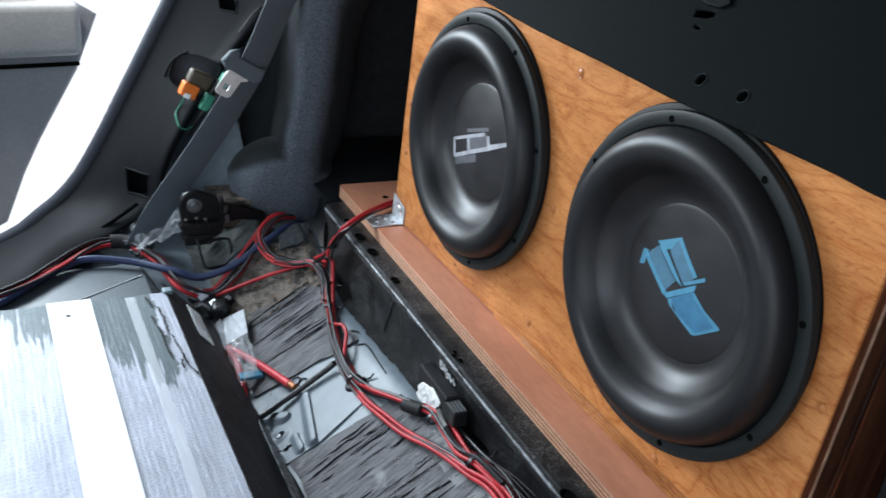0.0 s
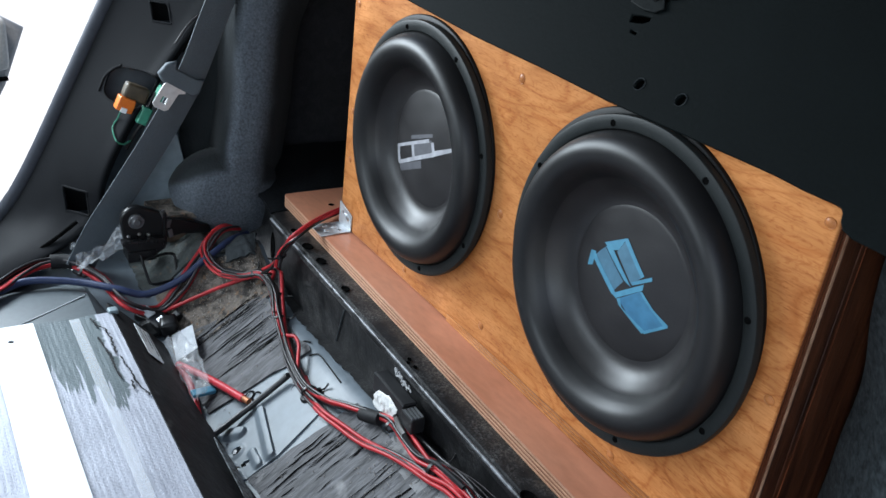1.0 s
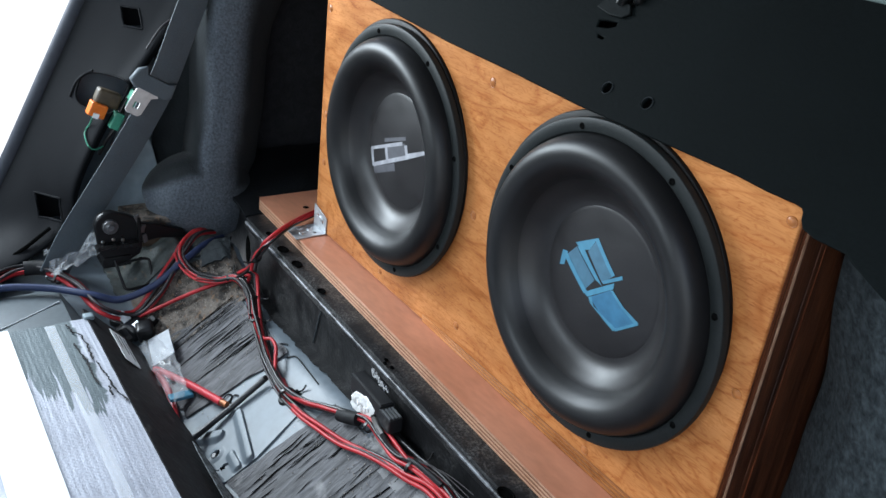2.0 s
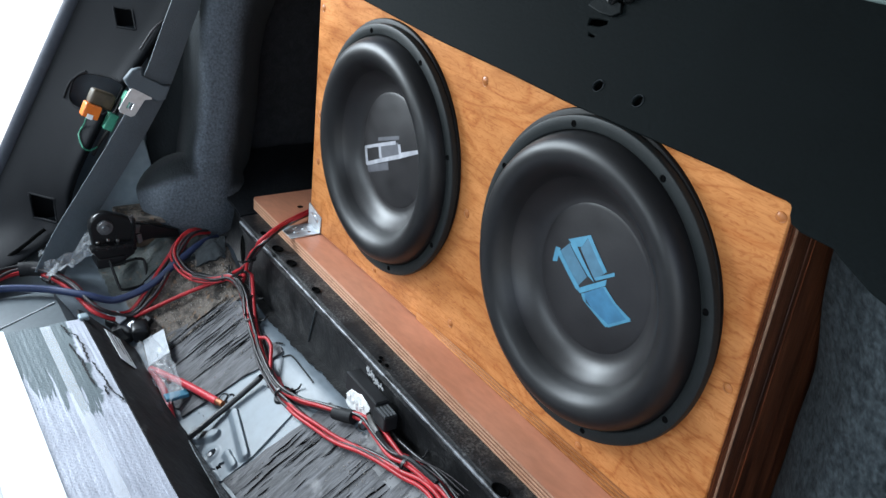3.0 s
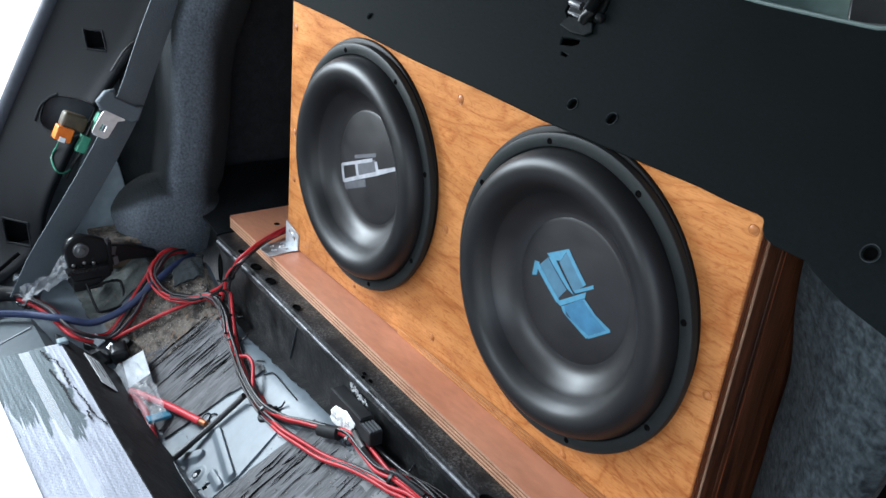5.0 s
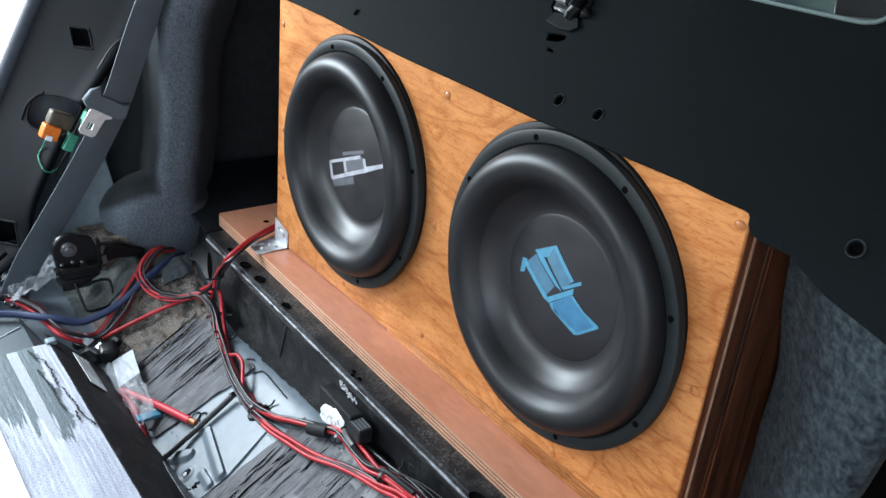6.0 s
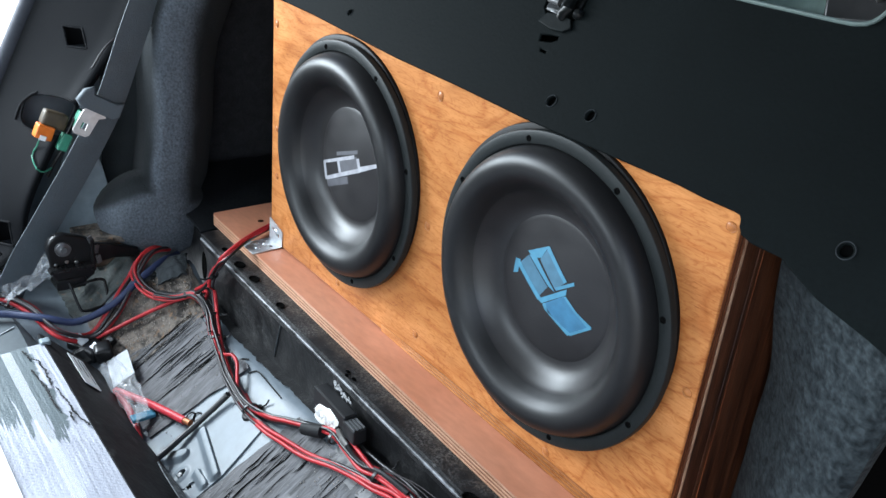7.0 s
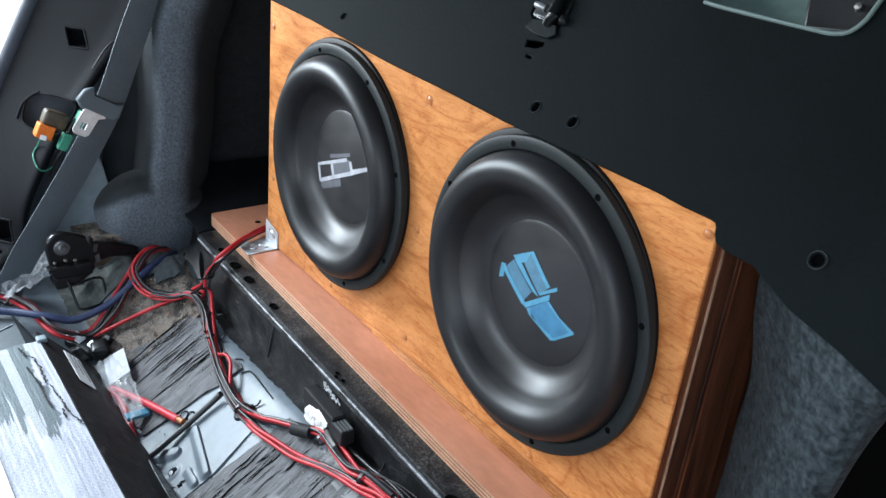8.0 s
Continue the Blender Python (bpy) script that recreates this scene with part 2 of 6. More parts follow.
def dusty_steel(name):
    """Worn black paint: fine pale specks, faint bloom, and brown dust banked along the base board's edge."""
    m = mat(name, (0.0055, 0.0055, 0.0060), (0.0110, 0.0110, 0.0118), 30, spec=0.22, rough=0.40, rvar=0.16, bump=0.22, fine=160, warp=1.0)
    n, link = m.node_tree.nodes, m.node_tree.links.new
    bsdf = n["Principled BSDF"]
    tc = n.new("ShaderNodeTexCoord")

    def tex(scale, detail, lo, hi, rough=0.6):
        t = n.new("ShaderNodeTexNoise")
        t.inputs["Scale"].default_value, t.inputs["Detail"].default_value, t.inputs["Roughness"].default_value = scale, detail, rough
        link(tc.outputs["Object"], t.inputs["Vector"])
        r = n.new("ShaderNodeMapRange")
        r.interpolation_type = "SMOOTHSTEP"
        r.inputs["From Min"].default_value, r.inputs["From Max"].default_value = lo, hi
        link(t.outputs["Fac"], r.inputs["Value"])
        return r.outputs[0]

    def calc(kind, a, b):
        x = n.new("ShaderNodeMath")
        x.operation = kind
        for k, v in enumerate((a, b)):
            if isinstance(v, (int, float)):
                x.inputs[k].default_value = v
            else:
                link(v, x.inputs[k])
        return x.outputs[0]

    def cover(fac, colour):
        over = n.new("ShaderNodeMix")
        over.data_type = "RGBA"
        over.inputs[7].default_value = (*colour, 1)
        link(fac, over.inputs[0])
        link(bsdf.inputs["Base Color"].links[0].from_socket, over.inputs[6])
        link(over.outputs[2], bsdf.inputs["Base Color"])
    grain = tex(420, 3, 0.40, 0.68)
    bloom = tex(17, 6, 0.40, 0.68, 0.7)
    cover(calc("MULTIPLY", calc("MULTIPLY", bloom, grain), 0.9), (0.090, 0.087, 0.085))
    sep = n.new("ShaderNodeSeparateXYZ")
    link(tc.outputs["Object"], sep.inputs[0])
    away = calc("ADD", sep.outputs["Y"], calc("MULTIPLY", sep.outputs["X"], 0.0229))
    away = calc("ADD", away, calc("MULTIPLY", tex(38, 5, 0.2, 0.8), 0.022))
    bank = n.new("ShaderNodeMapRange")
    bank.interpolation_type = "SMOOTHSTEP"
    bank.inputs["From Min"].default_value, bank.inputs["From Max"].default_value = -0.062, -0.040
    link(away, bank.inputs["Value"])
    flat = n.new("ShaderNodeMapRange")
    flat.inputs["From Min"].default_value, flat.inputs["From Max"].default_value = -0.212, -0.207
    link(sep.outputs["Z"], flat.inputs["Value"])
    cover(calc("MULTIPLY", calc("MULTIPLY", bank.outputs[0], flat.outputs[0]), calc("ADD", calc("MULTIPLY", grain, 0.5), 0.12)), (0.115, 0.092, 0.074))
    cover(calc("MULTIPLY", tex(560, 2, 0.70, 0.76), 0.7), (0.16, 0.155, 0.15))
    return m


M_MEMBER = dusty_steel("dusty_black_steel")
M_MAT = mat("bitumen_sheet", (0.115, 0.113, 0.120), (0.030, 0.029, 0.031), 11, (9, 1.8, 1.8), 0.6, bump=0.9, fine=26, grime=(0.20, 0.195, 0.195), amount=0.33, contrast=0.16, spec=0.25, warp=1.2)
M_DIRT = mat("dusty_underlay", (0.150, 0.125, 0.104), (0.020, 0.016, 0.013), 55, rough=0.9, bump=1.0, fine=320, contrast=0.10, fine_mix=0.6, grime=(0.150, 0.092, 0.055), amount=0.38)
M_FLOORDUST = mat("dusty_floor_paint", (0.20, 0.20, 0.205), (0.12, 0.117, 0.115), 26, rough=0.75, bump=0.4, fine=160, grime=(0.075, 0.070, 0.066), amount=0.36)
M_GRIT = mat("pale_grit", (0.34, 0.31, 0.28), (0.12, 0.10, 0.085), 30, rough=0.9, bump=0)
M_RED = mat("red_cable", (0.46, 0.030, 0.036), (0.26, 0.015, 0.019), 34, rough=0.4, bump=0, spec=0.25)
M_REDTHICK = mat("pinkish_red_cable", (0.52, 0.04, 0.055), (0.42, 0.03, 0.04), 20, rough=0.42, bump=0, spec=0.25)
M_WIREBLACK = mat("black_cable", (0.0065, 0.006, 0.0065), (0.013, 0.012, 0.0125), 30, rough=0.36, bump=0, spec=0.35)
M_WIREGREY = mat("grey_brown_cable", (0.036, 0.030, 0.032), (0.020, 0.016, 0.018), 30, rough=0.45, bump=0, spec=0.3)
M_BLUE = mat("dark_blue_cable", (0.027, 0.038, 0.088), (0.016, 0.024, 0.058), 20, rough=0.4, bump=0, spec=0.3)
M_COPPER = mat("copper", (0.42, 0.16, 0.07), (0.20, 0.07, 0.03), 90, rough=0.5, metal=0.5, bump=0.3, fine=300)
M_ZINC = mat("galvanised_steel", (0.66, 0.68, 0.70), (0.40, 0.42, 0.44), 60, rough=0.42, metal=0.6, bump=0.08)
M_STEEL = mat("dull_steel", (0.5, 0.48, 0.46), (0.36, 0.34, 0.33), 60, rough=0.35, metal=1.0, bump=0.05)
M_BOLT = mat("dark_bolt", (0.16, 0.16, 0.165), (0.07, 0.07, 0.072), 60, rough=0.4, metal=0.5, bump=0.05)
M_RUST = mat("rusty_sheet", (0.12, 0.075, 0.045), (0.045, 0.032, 0.024), 14, rough=0.8, bump=0.4, fine=90)
M_TONGUE = mat("bright_steel", (0.66, 0.65, 0.64), (0.5, 0.49, 0.48), 60, rough=0.35, metal=0.25, bump=0.05)
M_BLACKMETAL = mat("black_bracket_steel", (0.005, 0.005, 0.0056), (0.009, 0.009, 0.0096), 25, spec=0.3, rough=0.3, bump=0.1, fine=90)
M_BELT = mat("charcoal_webbing", (0.076, 0.091, 0.104), (0.062, 0.075, 0.086), 30, (1, 1, 1), 0.7, bump=0.3, fine=500)
M_ORANGE = mat("orange_plastic", (0.75, 0.17, 0.012), (0.62, 0.13, 0.01), 50, rough=0.4, bump=0)
M_GREEN = mat("green_plastic", (0.05, 0.27, 0.17), (0.035, 0.19, 0.12), 50, rough=0.45, bump=0)
M_OLIVE = mat("brown_plastic", (0.085, 0.058, 0.028), (0.022, 0.016, 0.010), 70, rough=0.55, bump=0.1)
def woven_foil(name):
    """Silver foil on a scrim: woven squares, creases, and a rubbed dull patch at the far end, edged with painted ripple
    reflections.
    """
    m = mat(name, (0.37, 0.38, 0.43), (0.25, 0.26, 0.30), 7, (0.5, 2, 1), 0.55, 0.10, metal=0.25, bump=0, fine=30, contrast=0.30)
    n, link = m.node_tree.nodes, m.node_tree.links.new
    bsdf = n["Principled BSDF"]
    tc = n.new("ShaderNodeTexCoord")

    def noise_tex(scale, stretch, detail, warp):
        mp = n.new("ShaderNodeMapping")
        mp.inputs["Scale"].default_value = stretch
        link(tc.outputs["Object"], mp.inputs["Vector"])
        t = n.new("ShaderNodeTexNoise")
        t.inputs["Scale"].default_value, t.inputs["Detail"].default_value, t.inputs["Distortion"].default_value = scale, detail, warp
        link(mp.outputs[0], t.inputs["Vector"])
        return t.outputs["Fac"]

    def math_node(kind, a, b, c=None):
        x = n.new("ShaderNodeMath")
        x.operation = kind
        for k, v in enumerate((a, b, c)):
            if v is None:
                continue
            if isinstance(v, (int, float)):
                x.inputs[k].default_value = v
            else:
                link(v, x.inputs[k])
        return x.outputs[0]

    def ease(v, a, b):
        r = n.new("ShaderNodeMapRange")
        r.interpolation_type = "SMOOTHSTEP"
        r.inputs["From Min"].default_value, r.inputs["From Max"].default_value = a, b
        link(v, r.inputs["Value"])
        return r.outputs[0]
    waves = []
    for axis in ("X", "Y"):
        w = n.new("ShaderNodeTexWave")
        w.bands_direction = axis
        w.inputs["Scale"].default_value, w.inputs["Distortion"].default_value = 48.0, 4.0
        w.inputs["Detail Scale"].default_value = 6
        link(tc.outputs["Object"], w.inputs["Vector"])
        waves.append(w.outputs["Fac"])
    weave = math_node("MAXIMUM", waves[0], waves[1])
    crease = noise_tex(22, (1, 1, 1), 5, 1.2)
    streak = noise_tex(30, (0.45, 6.0, 1), 3, 0.3)
    height = math_node("MULTIPLY_ADD", weave, 0.18, math_node("MULTIPLY_ADD", streak, 0.6, crease))
    bn = n.new("ShaderNodeBump")
    bn.inputs["Strength"].default_value, bn.inputs["Distance"].default_value = 0.45, 0.002
    link(height, bn.inputs["Height"])
    link(bn.outputs[0], bsdf.inputs["Normal"])
    sep = n.new("ShaderNodeSeparateXYZ")
    link(tc.outputs["Object"], sep.inputs[0])
    px, py = sep.outputs["X"], sep.outputs["Y"]
    # the dull patch ends in painted ripple reflections on one side and a torn edge on the other
    far = math_node("MULTIPLY_ADD", py, 1.0, -0.045)
    far = math_node("MULTIPLY_ADD", math_node("SUBTRACT", streak, 0.5), 0.30, far)
    dull = ease(math_node("SUBTRACT", far, px), -0.006, 0.012)
    torn = math_node("MULTIPLY_ADD", math_node("SUBTRACT", crease, 0.5), 0.035, py)
    keep = ease(torn, -0.343, -0.347)
    fac = math_node("MULTIPLY", dull, keep)
    over = n.new("ShaderNodeMix")
    over.data_type = "RGBA"
    over.inputs[7].default_value = (0.062, 0.084, 0.090, 1)
    link(math_node("MULTIPLY", fac, 0.95), over.inputs[0])
    link(bsdf.inputs["Base Color"].links[0].from_socket, over.inputs[6])
    # the colour follows the weave too, darker in its gaps
    cell = n.new("ShaderNodeMapRange")
    cell.inputs["To Min"].default_value, cell.inputs["To Max"].default_value = 0.78, 1.06
    link(weave, cell.inputs["Value"])
    worn = n.new("ShaderNodeMix")
    worn.data_type, worn.blend_type = "RGBA", "MULTIPLY"
    worn.inputs[0].default_value = 0.45
    link(over.outputs[2], worn.inputs[6])
    link(cell.outputs[0], worn.inputs[7])
    link(worn.outputs[2], bsdf.inputs["Base Color"])
    return m


M_FOIL = woven_foil("aluminium_foil")
M_FOIL_DULL = mat("worn_foil", (0.20, 0.25, 0.27), (0.13, 0.17, 0.19), 10, (1, 3, 1), 0.45, metal=0.3, bump=0.2, fine=40)
M_CLOTH = mat("black_tape", (0.008, 0.008, 0.009), (0.015, 0.015, 0.016), 25, spec=0.2, rough=0.65, bump=0.5, fine=110, grime=(0.035, 0.034, 0.034), amount=0.34)
M_WHITE = mat("white_paint", (0.82, 0.82, 0.83), (0.78, 0.78, 0.79), 10, rough=0.4, bump=0.02)
M_PAPER = mat("grey_paper", (0.42, 0.44, 0.47), (0.33, 0.35, 0.38), 40, rough=0.5, bump=0.1)
M_NET = mat("grey_net", (0.16, 0.18, 0.19), (0.03, 0.035, 0.037), 150, rough=0.7, bump=0.8, fine=200, contrast=0.1)
M_STICKER = mat("grey_sticker", (0.72, 0.75, 0.76), (0.6, 0.63, 0.64), 60, rough=0.5, bump=0)
M_FLAKE = mat("greyed_foam", (0.42, 0.42, 0.42), (0.14, 0.14, 0.145), 150, rough=0.9, bump=0.6, fine=220)
M_FOAM = mat("white_foam", (0.74, 0.73, 0.71), (0.50, 0.49, 0.48), 60, rough=0.9, bump=1.0, fine=220)
M_GLOSS = mat("glossy_black_plastic", (0.0026, 0.0030, 0.0031), (0.0042, 0.0049, 0.0050), 40, rough=0.30, rvar=0.10, bump=0.15, fine=120, spec=0.13)
M_PLATE = mat("dull_green_grey_plate", (0.0050, 0.0068, 0.0070), (0.0025, 0.0035, 0.0037), 60, rough=0.6, bump=0.2, fine=200, spec=0.06)
M_SHELF = mat("pale_green_shelf_paint", (0.21, 0.29, 0.265), (0.14, 0.20, 0.185), 9, rough=0.5, bump=0.05)
M_PALEMETAL = mat("pale_green_grey_paint", (0.095, 0.130, 0.120), (0.065, 0.09, 0.085), 8, rough=0.5, bump=0.05)
M_TRUNK = mat("black_trunk_carpet", (0.034, 0.034, 0.037), (0.022, 0.022, 0.024), 60, spec=0.02, rough=1.0, bump=0.5, fine=250)
M_CONCRETE = mat("sunlit_concrete", (0.62, 0.61, 0.59), (0.52, 0.51, 0.5), 2, rough=0.9, bump=0.3, fine=40)
M_DOORGREY = mat("grey_door_card", (0.20, 0.20, 0.205), (0.16, 0.16, 0.165), 8, rough=0.6, bump=0.1, fine=200)
M_DOORPALE = mat("pale_armrest", (0.26, 0.26, 0.255), (0.21, 0.21, 0.205), 8, rough=0.6, bump=0.1, fine=200)
M_ROOF = mat("grey_headliner", (0.16, 0.16, 0.155), (0.13, 0.13, 0.125), 10, rough=0.95, bump=0.2)


def clear_plastic(name):
    m = bpy.data.materials.new(name)
    m.use_nodes = True
    b = m.node_tree.nodes["Principled BSDF"]
    b.inputs["Base Color"].default_value = (0.8, 0.82, 0.85, 1)
    b.inputs["Roughness"].default_value = 0.15
    b.inputs["Alpha"].default_value = 0.13
    return m


M_BAG = clear_plastic("clear_plastic_film")
M_TAPE = clear_plastic("clear_tape")
M_TAPE.node_tree.nodes["Principled BSDF"].inputs["Alpha"].default_value = 0.22
M_TAPE.node_tree.nodes["Principled BSDF"].inputs["Roughness"].default_value = 0.45


# ---- builders ----
def thing(name, at, label, category, group="", kind=""):
    ob = new(name)
    ob.empty_display_size = 0.02
    ob.location = at
    return tagged(ob, label, category, group, kind)


def part(name, bm, material, parent, label="", smooth=False):
    me = bpy.data.meshes.new(name)
    bmesh.ops.recalc_face_normals(bm, faces=bm.faces)
    bm.to_mesh(me)
    bm.free()
    me.materials.append(material)
    if smooth:
        me.polygons.foreach_set("use_smooth", [True] * len(me.polygons))
        me.set_sharp_from_angle(angle=radians(40))
    ob = new(name, me)
    if parent:
        ob.parent = parent
        ob.matrix_parent_inverse = parent.matrix_basis.inverted()
    if label:
        tagged(ob, label)
    return ob


def setting(name, bm, material, label, category="", smooth=False, kind="structure"):
    return tagged(part(name, bm, material, None, "", smooth), label, category or name.split("_")[0], "", kind)


def box(x0, x1, y0, y1, z0, z1, bevel=0.0, m=None, seg=2):
    bm = bmesh.new()
    bmesh.ops.create_cube(bm, size=1, matrix=Matrix.Translation(((x0 + x1) / 2, (y0 + y1) / 2, (z0 + z1) / 2)) @ Matrix.Diagonal((x1 - x0, y1 - y0, z1 - z0, 1)))
    if bevel:
        bmesh.ops.bevel(bm, geom=bm.edges[:], offset=bevel, segments=seg, affect="EDGES", profile=0.6)
    if m is not None:
        bm.transform(m)
    return bm


def lathe(profile, m, seg=96, closed=False):
    """Turn (radius, height) round the local z axis."""
    bm = bmesh.new()
    rings = []
    for r, h in profile:
        if r < 1e-6:
            rings.append([bm.verts.new((0, 0, h))])
        else:
            rings.append([bm.verts.new((r * math.cos(2 * math.pi * i / seg), r * math.sin(2 * math.pi * i / seg), h)) for i in range(seg)])
    pairs = list(zip(rings, rings[1:])) + ([(rings[-1], rings[0])] if closed else [])
    for a, b in pairs:
        for i in range(seg):
            j = (i + 1) % seg
            if len(a) == 1 and len(b) > 1:
                bm.faces.new((a[0], b[i], b[j]))
            elif len(b) == 1 and len(a) > 1:
                bm.faces.new((a[i], a[j], b[0]))
            elif len(a) > 1:
                bm.faces.new((a[i], a[j], b[j], b[i]))
    bm.transform(m)
    return bm


def smooth_path(points, step=0.006):
    """A Catmull-Rom curve through the points."""
    pts = [Vector(p) for p in points]
    pts = [pts[0] * 2 - pts[1]] + pts + [pts[-1] * 2 - pts[-2]]
    out = []
    for a, b, c, d in zip(pts, pts[1:], pts[2:], pts[3:]):
        k = max(2, int((c - b).length / step))
        for i in range(k):
            t = i / k
            out.append(0.5 * (2 * b + (c - a) * t + (2 * a - 5 * b + 4 * c - d) * t * t + (3 * b - a - 3 * c + d) * t ** 3))
    return out + [pts[-2]]


def tube(points, r, seg=8, step=0.006, offset=(0, 0), wobble=0.0, seed=0):
    path = smooth_path(points, step)
    bm = bmesh.new()
    rings = []
    for i, p in enumerate(path):
        d = (path[min(i + 1, len(path) - 1)] - path[max(i - 1, 0)]).normalized()
        side = d.cross(Vector((0, 0, 1)))
        side = side.normalized() if side.length > 1e-4 else Vector((1, 0, 0))
        up = side.cross(d)
        w = noise.noise_vector(Vector((i * 0.05, seed * 7.3, 0.5))) * wobble
        c = p + side * (offset[0] + w.x) + up * (offset[1] + w.y)
        rings.append([bm.verts.new(c + side * (r * math.cos(2 * math.pi * k / seg)) + up * (r * math.sin(2 * math.pi * k / seg))) for k in range(seg)])
    for a, b in zip(rings, rings[1:]):
        for k in range(seg):
            bm.faces.new((a[k], a[(k + 1) % seg], b[(k + 1) % seg], b[k]))
    bm.faces.new(rings[0])
    bm.faces.new(rings[-1])
    return bm


def plate(outline, holes, thick, m, bevel=0.0):
    """A flat plate with holes, in the local xy plane, centred on z = 0."""
    cu = bpy.data.curves.new("tmp", "CURVE")
    cu.dimensions, cu.fill_mode, cu.extrude, cu.bevel_depth, cu.bevel_resolution = "2D", "BOTH", max(thick / 2 - bevel, 0), bevel, 1
    for ring in [outline] + list(holes):
        s = cu.splines.new("POLY")
        s.points.add(len(ring) - 1)
        for p, q in zip(s.points, ring):
            p.co = (q[0], q[1], 0, 1)
        s.use_cyclic_u = True
    ob = bpy.data.objects.new("tmp", cu)
    scene.collection.objects.link(ob)
    me = bpy.data.meshes.new_from_object(ob.evaluated_get(bpy.context.evaluated_depsgraph_get()))
    bpy.data.objects.remove(ob)
    bpy.data.curves.remove(cu)
    bm = bmesh.new()
    bm.from_mesh(me)
    bpy.data.meshes.remove(me)
    bmesh.ops.remove_doubles(bm, verts=bm.verts, dist=1e-5)
    bm.transform(m)
    return bm


def circle(x, y, r, n=32, sy=1.0):
    return [(x + r * math.cos(2 * math.pi * i / n), y + r * sy * math.sin(2 * math.pi * i / n)) for i in range(n)]


def sheet(grid, thick, skip=None):
    """A curved sheet through rows of points, with a thickness and closed edges. skip(p): leave that face out."""
    rows, cols = len(grid), len(grid[0])
    P = [[Vector(p) for p in row] for row in grid]
    bm = bmesh.new()
    front = [[bm.verts.new(p) for p in row] for row in P]
    back = []
    for i in range(rows):
        line = []
        for j in range(cols):
            du = P[min(i + 1, rows - 1)][j] - P[max(i - 1, 0)][j]
            dv = P[i][min(j + 1, cols - 1)] - P[i][max(j - 1, 0)]
            nn = du.cross(dv)
            nn = nn.normalized() if nn.length > 1e-9 else Vector((0, 0, 1))
            line.append(bm.verts.new(P[i][j] + nn * thick))
        back.append(line)
    keep = {}
    for i in range(rows - 1):
        for j in range(cols - 1):
            c = (P[i][j] + P[i + 1][j] + P[i][j + 1] + P[i + 1][j + 1]) / 4
            keep[i, j] = not (skip and skip(c))
    for (i, j), k in keep.items():
        if not k:
            continue
        bm.faces.new((front[i][j], front[i][j + 1], front[i + 1][j + 1], front[i + 1][j]))
        bm.faces.new((back[i][j], back[i + 1][j], back[i + 1][j + 1], back[i][j + 1]))
        for di, dj, a, b in ((-1, 0, (i, j), (i, j + 1)), (1, 0, (i + 1, j), (i + 1, j + 1)), (0, -1, (i, j), (i + 1, j)), (0, 1, (i, j + 1), (i + 1, j + 1))):
            if not keep.get((i + di, j + dj), False):
                bm.faces.new((front[a[0]][a[1]], front[b[0]][b[1]], back[b[0]][b[1]], back[a[0]][a[1]]))
    return bm


def loft_grid(curves, n_along, n_across, wob=0.0):
    """Rows of points across several curves, each a list of points, resampled smoothly both ways."""
    def resample(points, n):
        path = smooth_path(points, 0.004)
        acc = [0.0]
        for a, b in zip(path, path[1:]):
            acc.append(acc[-1] + (b - a).length)
        out, k = [], 0
        for i in range(n):
            s = acc[-1] * i / (n - 1)
            while k < len(path) - 2 and acc[k + 1] < s:
                k += 1
            f = (s - acc[k]) / max(acc[k + 1] - acc[k], 1e-9)
            out.append(path[k].lerp(path[k + 1], min(max(f, 0), 1)))
        return out
    lines = [resample(c, n_along) for c in curves]
    grid = [resample([l[i] for l in lines], n_across) for i in range(n_along)]
    if wob:
        grid = [[p + noise.noise_vector(p * 14) * wob for p in row] for row in grid]
    return grid


def loft(curves, n_along, n_across, thick, wob=0.0):
    return sheet(loft_grid(curves, n_along, n_across, wob), thick)


def step01(a, b, v):
    t = min(1, max(0, (v - a) / (b - a)))
    return t * t * (3 - 2 * t)


def floor_z(x, y):
    z = -0.413 if y < -0.235 else (-0.31 + 0.75 * (y + 0.098) if y < -0.098 else -0.31)
    return z + 0.09 * min(0.6, max(0, x + 0.5)) + 0.07 * step01(-0.60, -0.80, x) * step01(-0.50, -0.34, y) * (1 - 0.6 * step01(-0.155, -0.115, y) * step01(-0.70, -0.75, x))


FACE = Matrix(((1, 0, 0, 0), (0, 0, -1, 0), (0, 1, 0, 0), (0, 0, 0, 1)))      # local x, y, z to the world's x, z, -y

# ---- structure ----
def floor_pan():
    xs = [-0.98 + 0.02 * i for i in range(82)]
    ys = [-2.2, -1.8, -1.4, -1.0, -0.7, -0.5, -0.4, -0.34] + [-0.30 + 0.01 * i for i in range(24)]
    grid = [[(x, y, floor_z(x, y) + 0.0015 * noise.noise(Vector((x * 25, y * 25, 0)))) for x in xs] for y in ys]
    return sheet(grid, 0.004)


floor = setting("floor", floor_pan(), M_PAINT, "blue-grey painted steel rear floor pan, scratched and dusty", "floor", True)

